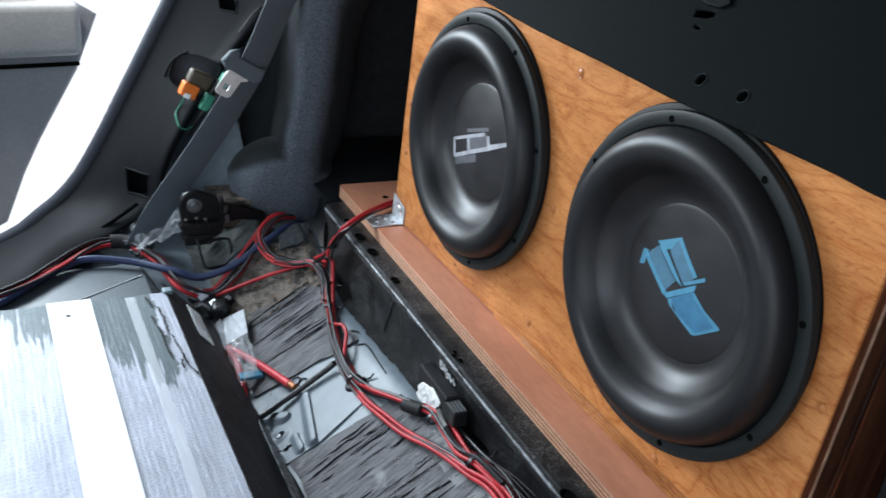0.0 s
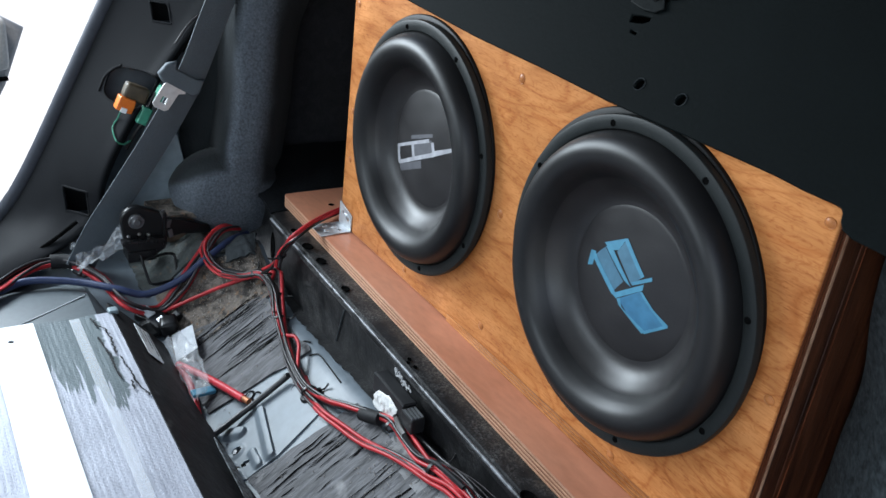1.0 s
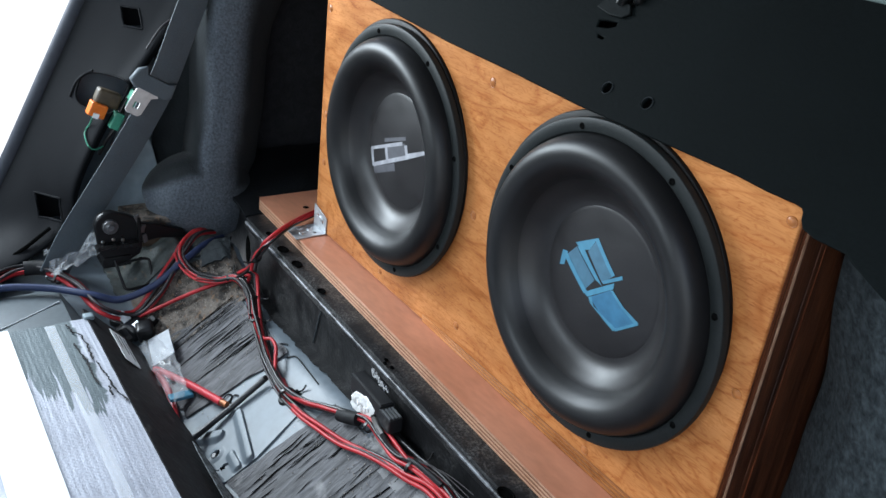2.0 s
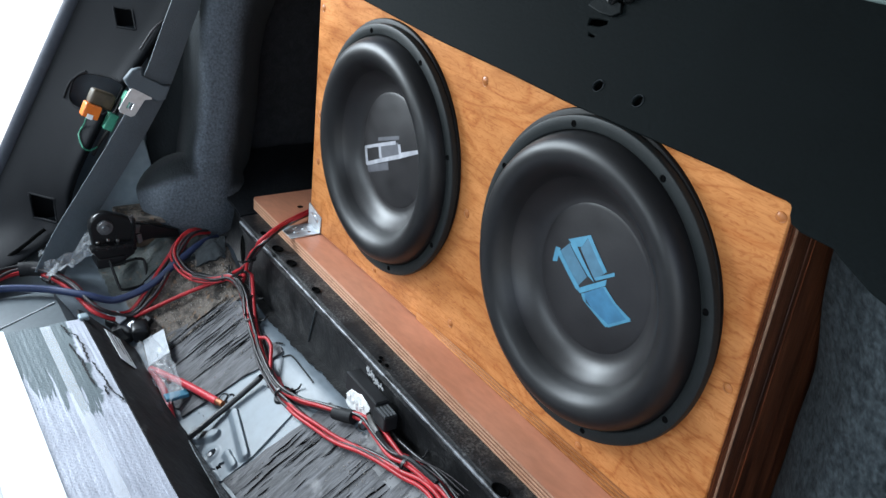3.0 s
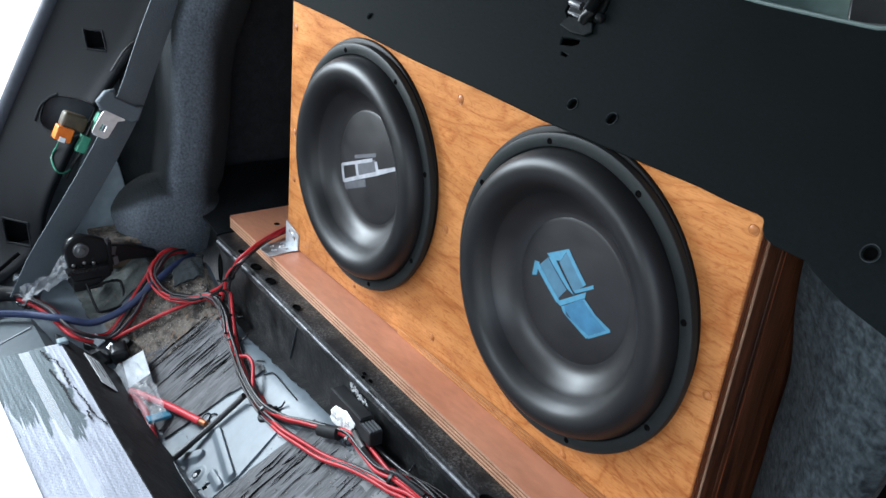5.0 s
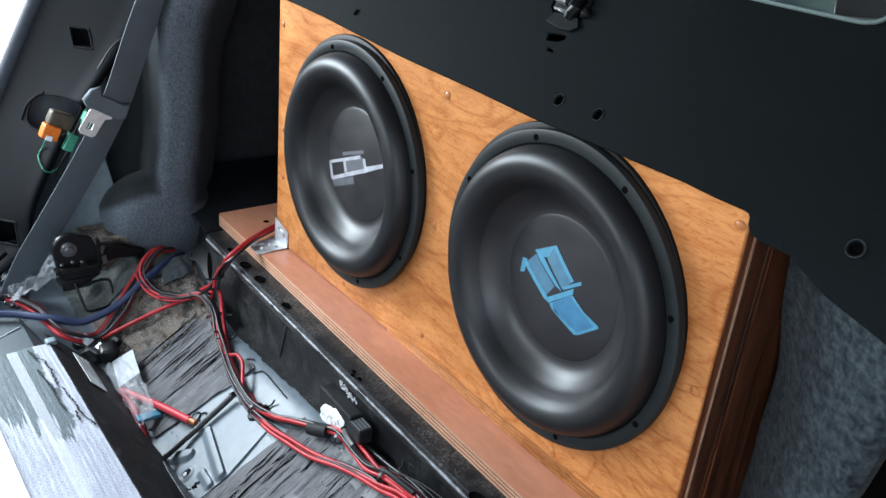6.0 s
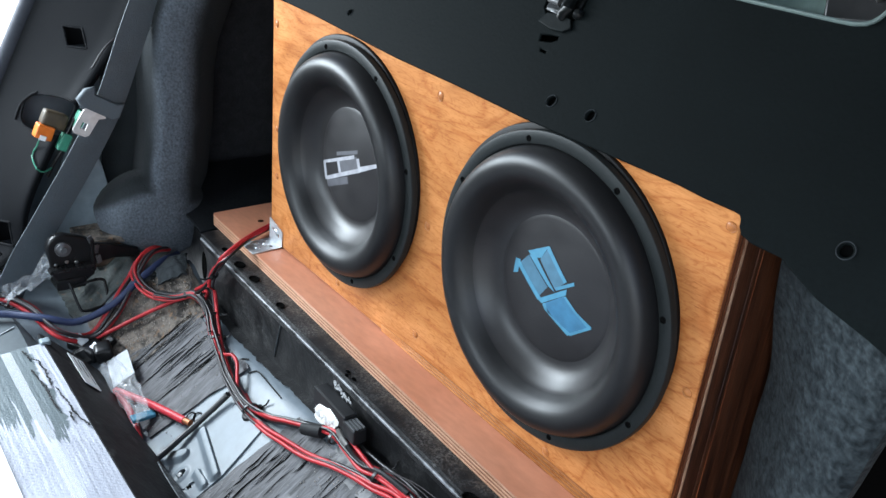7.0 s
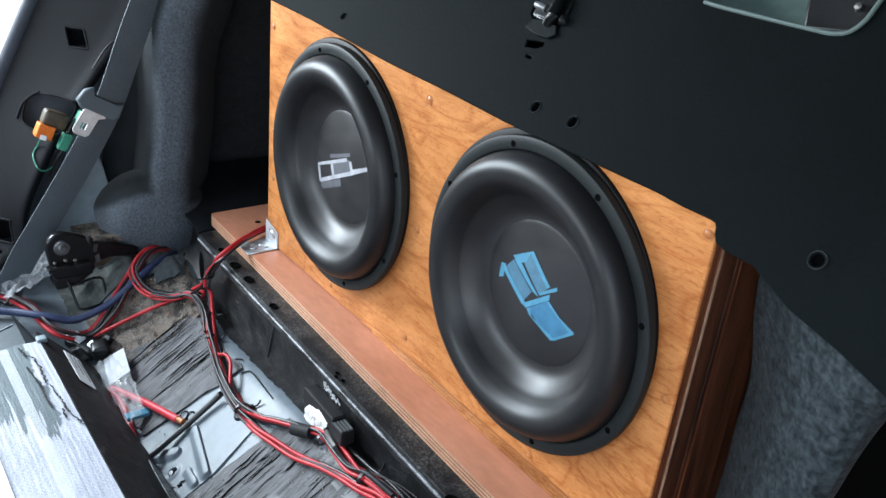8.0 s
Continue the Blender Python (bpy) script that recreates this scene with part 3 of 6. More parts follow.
# black cross member under the trunk edge
def cross_member():
    bm = bmesh.new()
    n = 40
    prof = []
    for i in range(n + 1):
        x = -0.672 + 1.13 * i / n
        y = -0.071 - 0.0205 * (x + 0.665)
        zb = floor_z(x, y) - 0.03
        prof.append([(x, 0.40, -0.206), (x, 0.02, -0.206), (x, y + 0.010, -0.206), (x, y + 0.003, -0.2075), (x, y, -0.213), (x, y - 0.001, -0.222),
                     (x, y + 0.006, -0.232), (x, y + 0.004, zb)])
    rows = [[bm.verts.new(p) for p in row] for row in prof]
    for a, b in zip(rows, rows[1:]):
        for k in range(len(a) - 1):
            bm.faces.new((a[k], a[k + 1], b[k + 1], b[k]))
    for row in (rows[0], rows[-1]):
        base = [bm.verts.new((row[0].co.x, 0.40, row[-1].co.z))]
        bm.faces.new(row + base)
    return bm


member = setting("cross_member", cross_member(), M_MEMBER, "black painted steel cross member with a rolled front edge", "car body", True)


edge_pts = [(x, -0.0715 - 0.0205 * (x + 0.665), -0.2125) for x in (-0.665, -0.5, -0.3, -0.1, 0.1, 0.3, 0.44)]
# pale tube paints the highlight and chips of the rolled edge
part("edge_glint", tube(edge_pts, 0.0024, 10, 0.008, wobble=0.0006, seed=4), M_EDGE_GLINT, member, "pale line for the glint and chips along the rolled edge", True)


def ring_hole(x, y, z, r, sy=0.7):
    """A dark pressed hole: a shallow rim and a black floor."""
    m = Matrix.Translation((x, y, z))
    return lathe([(0, -0.0005), (r * 0.86, -0.0005), (r * 0.95, 0.0008), (r, 0.0012), (r * 1.12, 0.0004)], m @ Matrix.Diagonal((1, sy, 1, 1)), 24)


def overspray():
    rows = []
    for k in range(220):
        x = -0.655 + 0.004 * k
        reach = 0.0165 + 0.006 * noise.noise(Vector((x * 22, 1, 0))) + 0.004 * noise.noise(Vector((x * 90, 4, 0)))
        rows.append([(x, y, floor_z(x, y) + 0.0030 + 0.0034 * step01(-0.22, -0.18, x)) for y in [-0.0655 - 0.0205 * (x + 0.665) - reach * v for v in (0, 0.35, 0.7, 1)]])
    return sheet(rows, -0.0004)


part("overspray", overspray(), M_MEMBER, member, "black overspray on the floor along its foot", True)
for hx, hy, hr in ((-0.60, -0.058, 0.006), (-0.545, -0.060, 0.010), (-0.496, -0.061, 0.009), (-0.412, -0.064, 0.007), (-0.232, -0.068, 0.003),
                   (-0.226, -0.073, 0.003), (-0.215, -0.070, 0.003), (0.018, -0.079, 0.010)):
    part("hole", ring_hole(hx, hy - 0.004, -0.2052, hr), M_BLACK, member, "dark punched hole")
# pressed slot in the end face and a rib
part("rib", tube([(-0.404, -0.0700, -0.228), (-0.411, -0.0715, -0.256), (-0.420, -0.0715, -0.289)], 0.0015, 8), M_CASE_WORN, member, "thin pale rib", True)
part("slot", lathe([(0, 0.0), (0.014, 0.0), (0.017, 0.0012)], Matrix.Translation((-0.660, -0.0690, -0.258)) @ pose(0, 0, 0, 90, 0, 0) @ Matrix.Diagonal((0.55, 1.5, 1, 1)), 24), M_BLACK, member)

# trunk shell behind; the unseen shelf on top is added to keep light out
setting("trunk_floor", box(-0.98, 0.58, 0.02, 0.80, -0.24, -0.21), M_TRUNK, "black carpeted trunk floor", "trunk")
setting("trunk_back_wall", box(-0.98, 0.58, 0.78, 0.80, -0.21, 0.45), M_TRUNK, "black trunk rear wall", "trunk")
setting("trunk_wall_near", box(0.56, 0.58, 0.13, 0.78, -0.21, 0.45), M_TRUNK, "black trunk side wall", "trunk")
setting("trunk_wall_far", box(-0.98, -0.96, -0.02, 0.78, -0.21, 0.45), M_TRUNK, "black trunk side wall", "trunk")
setting("parcel_shelf", box(-0.98, 0.58, 0.17, 0.80, 0.45, 0.47), M_TRUNK, "dark parcel shelf over the trunk", "shelf")

# unseen car shell round the camera, added for reflections and bounced light
setting("ceiling", box(-0.98, 0.62, -2.2, 0.25, 0.74, 0.78), M_ROOF, "grey fabric headliner", "ceiling")
setting("rear_glass_frame", box(-0.98, 0.62, 0.78, 0.84, 0.45, 0.55), M_TRIM, "dark rear window frame", "frame")
setting("wall_near", box(0.58, 0.62, -0.22, 0.80, -0.45, 0.74), M_TRIM, "dark trimmed car side behind the door", "wall")
setting("wall_near_front", box(0.58, 0.62, -2.2, -1.35, -0.45, 0.74), M_TRIM, "dark trimmed car side", "wall")
setting("wall_far_front", box(-1.0, -0.96, -2.2, -1.15, -0.45, 0.74), M_TRIM, "dark trimmed car side", "wall")
setting("wall_far", box(-1.0, -0.97, 0.0, 0.8, 0.10, 0.74), M_TRIM, "dark trimmed rear pillar", "wall")
setting("dashboard", box(-0.98, 0.60, -2.2, -2.0, -0.45, 0.30, 0.05), M_TRIM, "dark dashboard", "dashboard")

def sill_bm():
    ys = [-1.2, -0.9, -0.7, -0.6, -0.5, -0.42, -0.36, -0.33, -0.315, -0.30, -0.285]
    grid = []
    for y in ys:
        e = step01(-0.335, -0.285, y)
        top = -0.340 * (1 - e) - 0.385 * e
        edge = 0.016 * e
        grid.append([(-0.86, y, -0.46), (-0.815 + edge, y, -0.40), (-0.800 + edge, y, top - 0.012), (-0.792 + edge, y, top - 0.003), (-0.78 + edge, y, top), (-0.72, y, top), (-0.66, y, top - 0.001),
                     (-0.63, y, top - 0.003), (-0.618, y, top - 0.015), (-0.610, y, -0.42)])
    return sheet(grid, 0.004)


sill = setting("sill", sill_bm(), M_SILL, "dusty blue-grey painted sill beside the floor", "sill", True)
part("scratch", tube([(-0.690, -0.43, -0.3395), (-0.715, -0.385, -0.3395), (-0.745, -0.335, -0.3395)], 0.0010, 6), M_PAPER, sill, "pale scratched line")

# bulkhead: dark panel over the box, leaning back
BH = Matrix(((1, 0, 0, 0), (0, 0.527, -0.85, -0.018), (0, 0.85, 0.527, 0.156), (0, 0, 0, 1)))
outline = [(-0.92, 0.035), (-0.57, 0.020), (-0.444, 0.017), (-0.386, 0.014), (-0.262, 0.008), (-0.150, 0.006), (-0.05, 0.0025), (0.064, 0.0025), (0.128, 0.0025), (0.155, 0.001), (0.181, 0.001), (0.187, 0.0), (0.190, -0.003),
           (0.192, -0.008), (0.196, -0.0125), (0.205, -0.015), (0.230, -0.0155), (0.239, -0.020), (0.267, -0.031), (0.307, -0.040), (0.36, -0.055), (0.57, -0.07), (0.57, 0.345), (-0.92, 0.345)]
win = [(0.075, 0.154), (0.10, 0.154), (0.173, 0.154), (0.190, 0.155), (0.199, 0.159), (0.204, 0.167), (0.206, 0.18), (0.214, 0.27), (0.205, 0.285), (0.085, 0.285), (0.072, 0.27), (0.068, 0.165)]
latch_hole = [(-0.056, 0.095), (-0.066, 0.093), (-0.088, 0.096), (-0.098, 0.104), (-0.102, 0.140), (-0.058, 0.145), (-0.050, 0.116), (-0.052, 0.101)]
slot_upper = [(-0.0845, 0.0800), (-0.072, 0.0825), (-0.0600, 0.0840), (-0.0585, 0.0775), (-0.066, 0.0735), (-0.0810, 0.0715)]
slot_lower = [(-0.0770, 0.0680), (-0.0630, 0.0668), (-0.0650, 0.0618), (-0.0730, 0.0628)]
holes = [circle(-0.0285, 0.025, 0.0050, 20, 1.2), circle(0.019, 0.0255, 0.0050, 20, 1.2), circle(0.266, 0.005, 0.0056, 24), circle(-0.3775, 0.0345, 0.004, 16, 1.3), win, latch_hole, slot_upper, slot_lower]
bulkhead = setting("bulkhead", plate(outline, holes, 0.004, BH, 0.0012), M_PANEL, "dark charcoal fibre panel with punched holes above the box", "panel")
part("rim", tube([BH @ Vector((*p, 0.003)) for p in [(0.076, 0.154), (0.10, 0.153), (0.173, 0.153), (0.191, 0.154), (0.200, 0.158), (0.205, 0.167), (0.207, 0.18), (0.214, 0.26)]], 0.0017, 8, wobble=0.0005, seed=6), M_PALEMETAL, bulkhead, "pale edge of the opening")
for hx, hv, hr in ((-0.0285, 0.025, 0.005), (0.019, 0.0255, 0.005), (0.266, 0.005, 0.0056), (-0.3775, 0.0345, 0.004)):
    hm = BH @ Matrix.Translation((hx, hv, 0))
    part("hole_rim", lathe([(hr * 1.02, 0.0018), (hr * 1.12, 0.0030), (hr * 1.20, 0.0020)], hm, 24), M_CASE_WORN, bulkhead, "", True)
    part("hole_back", lathe([(0, -0.0045), (hr * 1.6, -0.0045), (hr * 1.6, -0.0025)], hm, 20), M_BLACK, bulkhead)
latch = thing("seat_latch", BH @ Vector((-0.073, 0.09, -0.01)), "glossy black seat-back latch in a torn slot", "latch")
part("housing", box(-0.098, -0.056, 0.101, 0.140, -0.020, 0.001, 0.005, BH, 3), M_GLOSS, latch, "glossy black housing", True)
part("hook", tube([BH @ Vector(p) for p in ((-0.070, 0.135, 0.003), (-0.066, 0.120, 0.007), (-0.064, 0.108, 0.007), (-0.068, 0.099, 0.002))], 0.0065, 12), M_GLOSS, latch, "black plastic hook", True)
part("knob", lathe([(0, 0.010), (0.003, 0.0095), (0.005, 0.007), (0.0055, 0.0), (0.0055, -0.01)], BH @ Matrix.Translation((-0.0515, 0.1060, -0.002)), 16), M_GLOSS, latch, "", True)
part("pin", tube([BH @ Vector(p) for p in ((-0.094, 0.1135, 0.003), (-0.088, 0.1125, 0.004), (-0.080, 0.1120, 0.003))], 0.0036, 10), M_BOLT, latch, "bright steel pin", True)
part("pin", tube([BH @ Vector(p) for p in ((-0.086, 0.1030, 0.002), (-0.081, 0.1020, 0.003), (-0.076, 0.1018, 0.002))], 0.0010, 8), M_BOLT, latch, "bright steel pin", True)
part("tongue", plate([(-0.0900, 0.0900), (-0.0860, 0.0985), (-0.0720, 0.1000), (-0.0560, 0.0985), (-0.0515, 0.0915), (-0.0580, 0.0868), (-0.0720, 0.0862)], [], 0.003, BH @ Matrix.Translation((0, 0, 0.0035)), 0.001), M_PLATE, latch, "dull green-grey metal tongue")
part("backing", box(-0.10, -0.045, 0.055, 0.14, -0.026, -0.022, 0, BH), M_BLACK, latch)
# seen through the opening
behind = setting("shelf_frame", box(-0.05, 0.30, 0.12, 0.33, -0.09, -0.08, 0.002, BH), M_SHELF, "pale green-grey painted shelf frame behind the opening", "car body")
striker = thing("hinge_bracket", BH @ Vector((0.19, 0.20, -0.05)), "black bracket with a small bolt behind the opening", "bracket")
part("arm", plate([(0.150, 0.166), (0.192, 0.172), (0.196, 0.30), (0.132, 0.30), (0.140, 0.190)], [], 0.026, BH @ Matrix.Translation((0, 0, -0.037)), 0.003), M_RUBBER, striker)
part("bolt", lathe([(0, 0.004), (0.0028, 0.0034), (0.0034, 0)], BH @ Matrix.Translation((0.181, 0.188, -0.0235)), 12), M_STEEL, striker, "small steel bolt head")

# added panel: shuts out the daylight behind, where only shade belongs
setting("wheel_house", box(-0.96, -0.662, -0.045, -0.03, -0.46, -0.228, 0.003), M_MEMBER, "dark panel added under the liner to close a gap", "car body")
# ---- felt liners ----
LINER = Matrix(((0.333, 0.942, 0, -0.79), (0.942, -0.333, 0, -0.07), (0, 0, 1, 0), (0, 0, 0, 1)))      # along, out of the wall, up


def between(table, v):
    """Straight-line value from (key, value) pairs with falling keys."""
    for (a, fa), (b, fb) in zip(table, table[1:]):
        if v >= b:
            return fa + (fb - fa) * (v - a) / (b - a)
    return table[-1][1]


LEFT_EDGE = ((0.40, -0.06), (0.13, -0.085), (0.045, -0.095), (-0.044, -0.102), (-0.091, -0.104), (-0.138, -0.108), (-0.167, -0.115), (-0.190, -0.122), (-0.219, -0.116), (-0.239, -0.109), (-0.259, -0.093), (-0.281, -0.072), (-0.291, -0.052), (-0.300, -0.030))
RIGHT_EDGE = ((0.40, 0.165), (0.16, 0.107), (0.10, 0.086), (0.047, 0.078), (-0.043, 0.073), (-0.09, 0.067), (-0.138, 0.062), (-0.18, 0.066), (-0.225, 0.072), (-0.245, 0.058), (-0.262, 0.040), (-0.280, 0.020), (-0.291, 0.000), (-0.300, -0.015))
CREST = ((0.40, 0.10), (0.16, 0.044), (0.10, 0.022), (0.047, 0.014), (-0.043, 0.011), (-0.09, 0.006), (-0.138, 0.001), (-0.167, -0.002), (-0.30, -0.004))


def soft_max(a, b, k):
    h = max(k - abs(a - b), 0) / k
    return max(a, b) + h * h * k / 4


def liner_depth(s, z):
    """How far the felt stands out: a vertical ridge, a hollow beside it and a rounded foot below."""
    c = between(CREST, z)
    side = -0.050 + 0.30 * (s - c) - 0.016 * step01(-0.05, -0.12, z) * (1 - step01(-0.15, -0.18, z))
    ridge = 0.010 - 0.055 * abs((s - c) / 0.045) ** 3.2
    d = soft_max(ridge, side if s < c else -0.30, 0.030)
    rho = math.hypot((s + 0.030) / 0.095, (z + 0.234) / (0.094 if z > -0.234 else 0.067))
    if rho < 1:
        d = soft_max(d, -0.075 + 0.112 * math.sqrt(1 - rho ** 2.6), 0.035)
    return max(d, -0.22)


def far_liner():
    rows = []
    for i in range(221):
        z = 0.36 - 0.660 * i / 220
        a, b = between(LEFT_EDGE, z), between(RIGHT_EDGE, z)
        row = []
        for j in range(131):
            q = a + (b - a) * j / 130
            d = liner_depth(q, z)
            row.append(LINER @ Vector((q, d + 0.0012 * noise.noise(Vector((q * 30, z * 30, 1))), z + 0.42 * d)))
        rows.append(row)
    return sheet(rows, 0.005)


liner = setting("trunk_liner_far", far_liner(), M_LINER_FELT, "charcoal felt wheel-arch liner with a ridge and foot, shade painted beside them", "liner", True)
# shade beside the ridge and in the hollow over the foot, painted as darker felt
felt_light = liner.data.attributes.new("felt_light", "FLOAT", "POINT")
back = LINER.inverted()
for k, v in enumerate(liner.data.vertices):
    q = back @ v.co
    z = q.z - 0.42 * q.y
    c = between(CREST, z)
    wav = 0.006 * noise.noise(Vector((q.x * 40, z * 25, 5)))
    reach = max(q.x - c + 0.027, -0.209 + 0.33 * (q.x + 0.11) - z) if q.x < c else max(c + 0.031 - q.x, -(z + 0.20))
    felt_light.data[k].value = step01(-0.009, 0.009, reach + wav)
part("flange", sheet([[(-0.93 + 0.234 * u, -0.020 - 0.040 * step01(0.3, 0.6, u) + 0.34 * v, -0.196 + 0.006 * noise.noise(Vector((u * 4, v * 9, 2))) - 0.02 * u * u) for v in [k / 20 for k in range(21)]] for u in [k / 8 for k in range(9)]], -0.004), M_FELT_SHADED, liner, "flat dark felt flange behind the foot", True)
part("clip_hole", lathe([(0, 0.001), (0.003, 0.001), (0.0045, 0.002), (0.006, 0)], Matrix.Translation(LINER @ Vector((-0.056, liner_depth(-0.056, -0.136) + 0.001, -0.136 + 0.42 * liner_depth(-0.056, -0.136)))) @ Vector((0.8, -0.5, 0.3)).to_track_quat("Z", "Y").to_matrix().to_4x4(), 16), M_BLACK, liner, "dark clip hole")


def near_liner():
    left = [(0.192, 0.05, 0.16), (0.187, 0.062, 0.11), (0.187, 0.080, 0.05), (0.189, 0.095, -0.02), (0.187, 0.10, -0.09), (0.182, 0.11, -0.18), (0.18, 0.12, -0.26)]
    mid = [(0.262, 0.015, 0.16), (0.258, 0.028, 0.11), (0.256, 0.038, 0.05), (0.252, 0.045, -0.02), (0.246, 0.048, -0.09), (0.235, 0.05, -0.18), (0.22, 0.055, -0.26)]
    right = [(0.335, 0.005, 0.16), (0.328, 0.018, 0.10), (0.310, 0.030, 0.038), (0.2965, 0.030, -0.044), (0.282, 0.030, -0.10), (0.26, 0.03, -0.18), (0.24, 0.03, -0.26)]
    fold = [(x - 0.012, y + 0.05, z) for x, y, z in right]
    return loft([left, mid, right, fold], 50, 30, 0.005, 0.002)


setting("trunk_liner_near", near_liner(), M_FELT_PALE, "grey felt trunk side liner beside the box", "liner", True)
# flat black sheet, stands for the shade in the hollow
setting("trunk_pocket", box(0.27, 0.56, 0.10, 0.13, -0.34, 0.14), M_BLACK, "black sheet for the dark hollow beside the liner", "trunk")

# ---- pillar trim, door seal, door opening ----
OUT = [(-0.02, 0.50), (-0.07, 0.40), (-0.155, 0.23), (-0.239, 0.066), (-0.322, -0.103), (-0.365, -0.19), (-0.403, -0.258), (-0.435, -0.297), (-0.468, -0.325), (-0.522, -0.365), (-0.66, -0.41), (-0.9, -0.43), (-1.15, -0.44)]
INN = [(-0.858, 0.10, 0.50), (-0.858, 0.05, 0.40), (-0.858, -0.03, 0.23), (-0.858, -0.105, 0.075), (-0.858, -0.20, -0.055), (-0.858, -0.255, -0.15), (-0.860, -0.280, -0.21), (-0.860, -0.292, -0.265),
       (-0.852, -0.350, -0.308), (-0.815, -0.428, -0.328), (-0.705, -0.52, -0.331), (-0.640, -0.70, -0.331), (-0.630, -1.15, -0.331)]


def trim_curves():
    rows = []
    for f, lift in ((0.0, 0.0), (0.12, 0.003), (0.45, 0.012), (0.80, 0.010), (1.0, 0.0)):
        line = []
        for k, ((y, z), q) in enumerate(zip(OUT, INN)):
            low = step01(6, 10, k)
            line.append((-0.968 + (q[0] + 0.968) * f, y + 0.012 * (1 - f) + (q[1] - y) * f, z + (q[2] - z) * f + lift * 2.2 * low))
        rows.append(line)
    rows.append([(q[0] - 0.014, q[1] + 0.010 * (1 - step01(6, 10, k)), q[2] - 0.010) for k, q in enumerate(INN)])
    return rows


def oval(p, cy, cz, ry, rz, lean=0.35):
    u, v = (p[0] - cy) / ry, (p[1] - cz) / rz
    return abs(u - lean * v) ** 3 + abs(v) ** 3


def in_trim_hole(p):
    y, z = p.y, p.z
    if -0.179 < y < -0.158 and 0.037 < z < 0.063:
        return True
    if -0.328 < y < -0.300 and -0.262 < z < -0.228:
        return True
    return oval((y, z), -0.222, -0.062, 0.030, 0.027) < 1


TRIM = loft_grid(trim_curves(), 520, 110)
trim = setting("pillar_trim", sheet(TRIM, -0.003, in_trim_hole), M_TRIM, "charcoal plastic rear pillar trim with square openings", "trim", True)


def on_trim(y, z):
    """The point of the trim's surface nearest to (y, z)."""
    return min((q for row in TRIM for q in row[20:]), key=lambda q: (q.y - y) ** 2 + (q.z - z) ** 2).x


def trim_rim(points, r, label):
    pts = [(on_trim(y, z) - 0.0005, y, z) for y, z in points]
    return part("opening_rim", tube(pts + pts[:1], r, 8, 0.004), M_TRIM, trim, label, True)


def ring_points(y0, y1, z0, z1, n=5):
    out = []
    for (a, b), (c, d) in (((y0, z0), (y1, z0)), ((y1, z0), (y1, z1)), ((y1, z1), (y0, z1)), ((y0, z1), (y0, z0))):
        out += [(a + (c - a) * k / n, b + (d - b) * k / n) for k in range(n)]
    return out


trim_rim(ring_points(-0.180, -0.157, 0.036, 0.064), 0.0016, "rim of the square opening")
trim_rim(ring_points(-0.329, -0.299, -0.263, -0.227), 0.0018, "rim of the square opening")
lip = [(on_trim(y, z) + 0.001, y, z) for y, z in ((-0.263, -0.077), (-0.252, -0.055), (-0.238, -0.040), (-0.229, -0.034))]
ring = []
for k in range(32):
    t = 2 * math.pi * k / 32
    v = math.copysign(abs(math.sin(t)) ** 0.667, math.sin(t))
    u = math.copysign(abs(math.cos(t)) ** 0.667, math.cos(t)) + 0.35 * v
    ring.append((-0.222 + 0.0300 * u, -0.062 + 0.0270 * v))
trim_rim(ring, 0.0016, "soft edge of the connector recess")
part("recess_lip", tube(lip, 0.0022, 8, 0.004), M_TRIM, trim, "raised lip over the connector recess", True)
# inner body side of blue-grey metal behind the trim
side_outline = [(y + 0.03, z) for y, z in OUT[:10]] + [(-0.30, -0.42), (0.30, -0.42), (0.30, 0.50)]
YZ = Matrix(((0, 0, 1, 0), (1, 0, 0, 0), (0, 1, 0, 0), (0, 0, 0, 1)))
body_side = setting("body_side", plate(side_outline, [], 0.012, Matrix.Translation((-0.985, 0, 0)) @ YZ), M_PAINT, "blue-grey painted inner body side", "car body")
hollow = []
for row in TRIM:
    line = [q + Vector((-0.016, 0.006, -0.004)) for q in row if -0.275 < q.y < -0.155 and -0.16 < q.z < 0.0]
    hollow += [line] if len(line) > 10 else []
wide = min(len(r) for r in hollow)
part("recess", sheet([r[:wide] for r in hollow[::3]], -0.002), M_TRIM, trim, "shallow hollow behind the connectors", True)
for q in ((-0.205, -0.135, 0.025, 0.08), (-0.34, -0.27, -0.295, -0.225)):
    part("recess", box(-0.974, -0.960, q[0], q[1], q[2], q[3]), M_TRIM, trim, "dark hollow behind the trim")
part("inner_skin", plate([(-0.24, -0.27), (-0.16, -0.08), (-0.10, 0.06), (0.03, 0.35), (0.05, 0.35), (-0.07, 0.06), (-0.115, -0.08), (-0.12, -0.27), (-0.12, -0.36), (-0.24, -0.36)], [], 0.006, Matrix.Translation((-0.945, 0, 0)) @ YZ), M_BODY, body_side, "painted inner skin behind the belt")
part("inner_fold", plate([(-0.26, -0.37), (-0.245, -0.25), (-0.20, -0.16), (-0.17, -0.12), (-0.150, -0.15), (-0.135, -0.22), (-0.135, -0.37)], [], 0.006, Matrix.Translation((-0.893, 0, 0)) @ YZ, 0.002), M_BODY, body_side, "painted fold beside the liner")
part("seal", tube([(-0.974, y + 0.0105, z - 0.003) for y, z in OUT], 0.0125, 12, 0.02), M_SEAL, trim, "black rubber door seal", True)
part("seam", tube([(-0.865, -0.405, -0.327), (-0.862, -0.36, -0.300), (-0.866, -0.318, -0.272)], 0.003, 6), M_BLACK, trim)
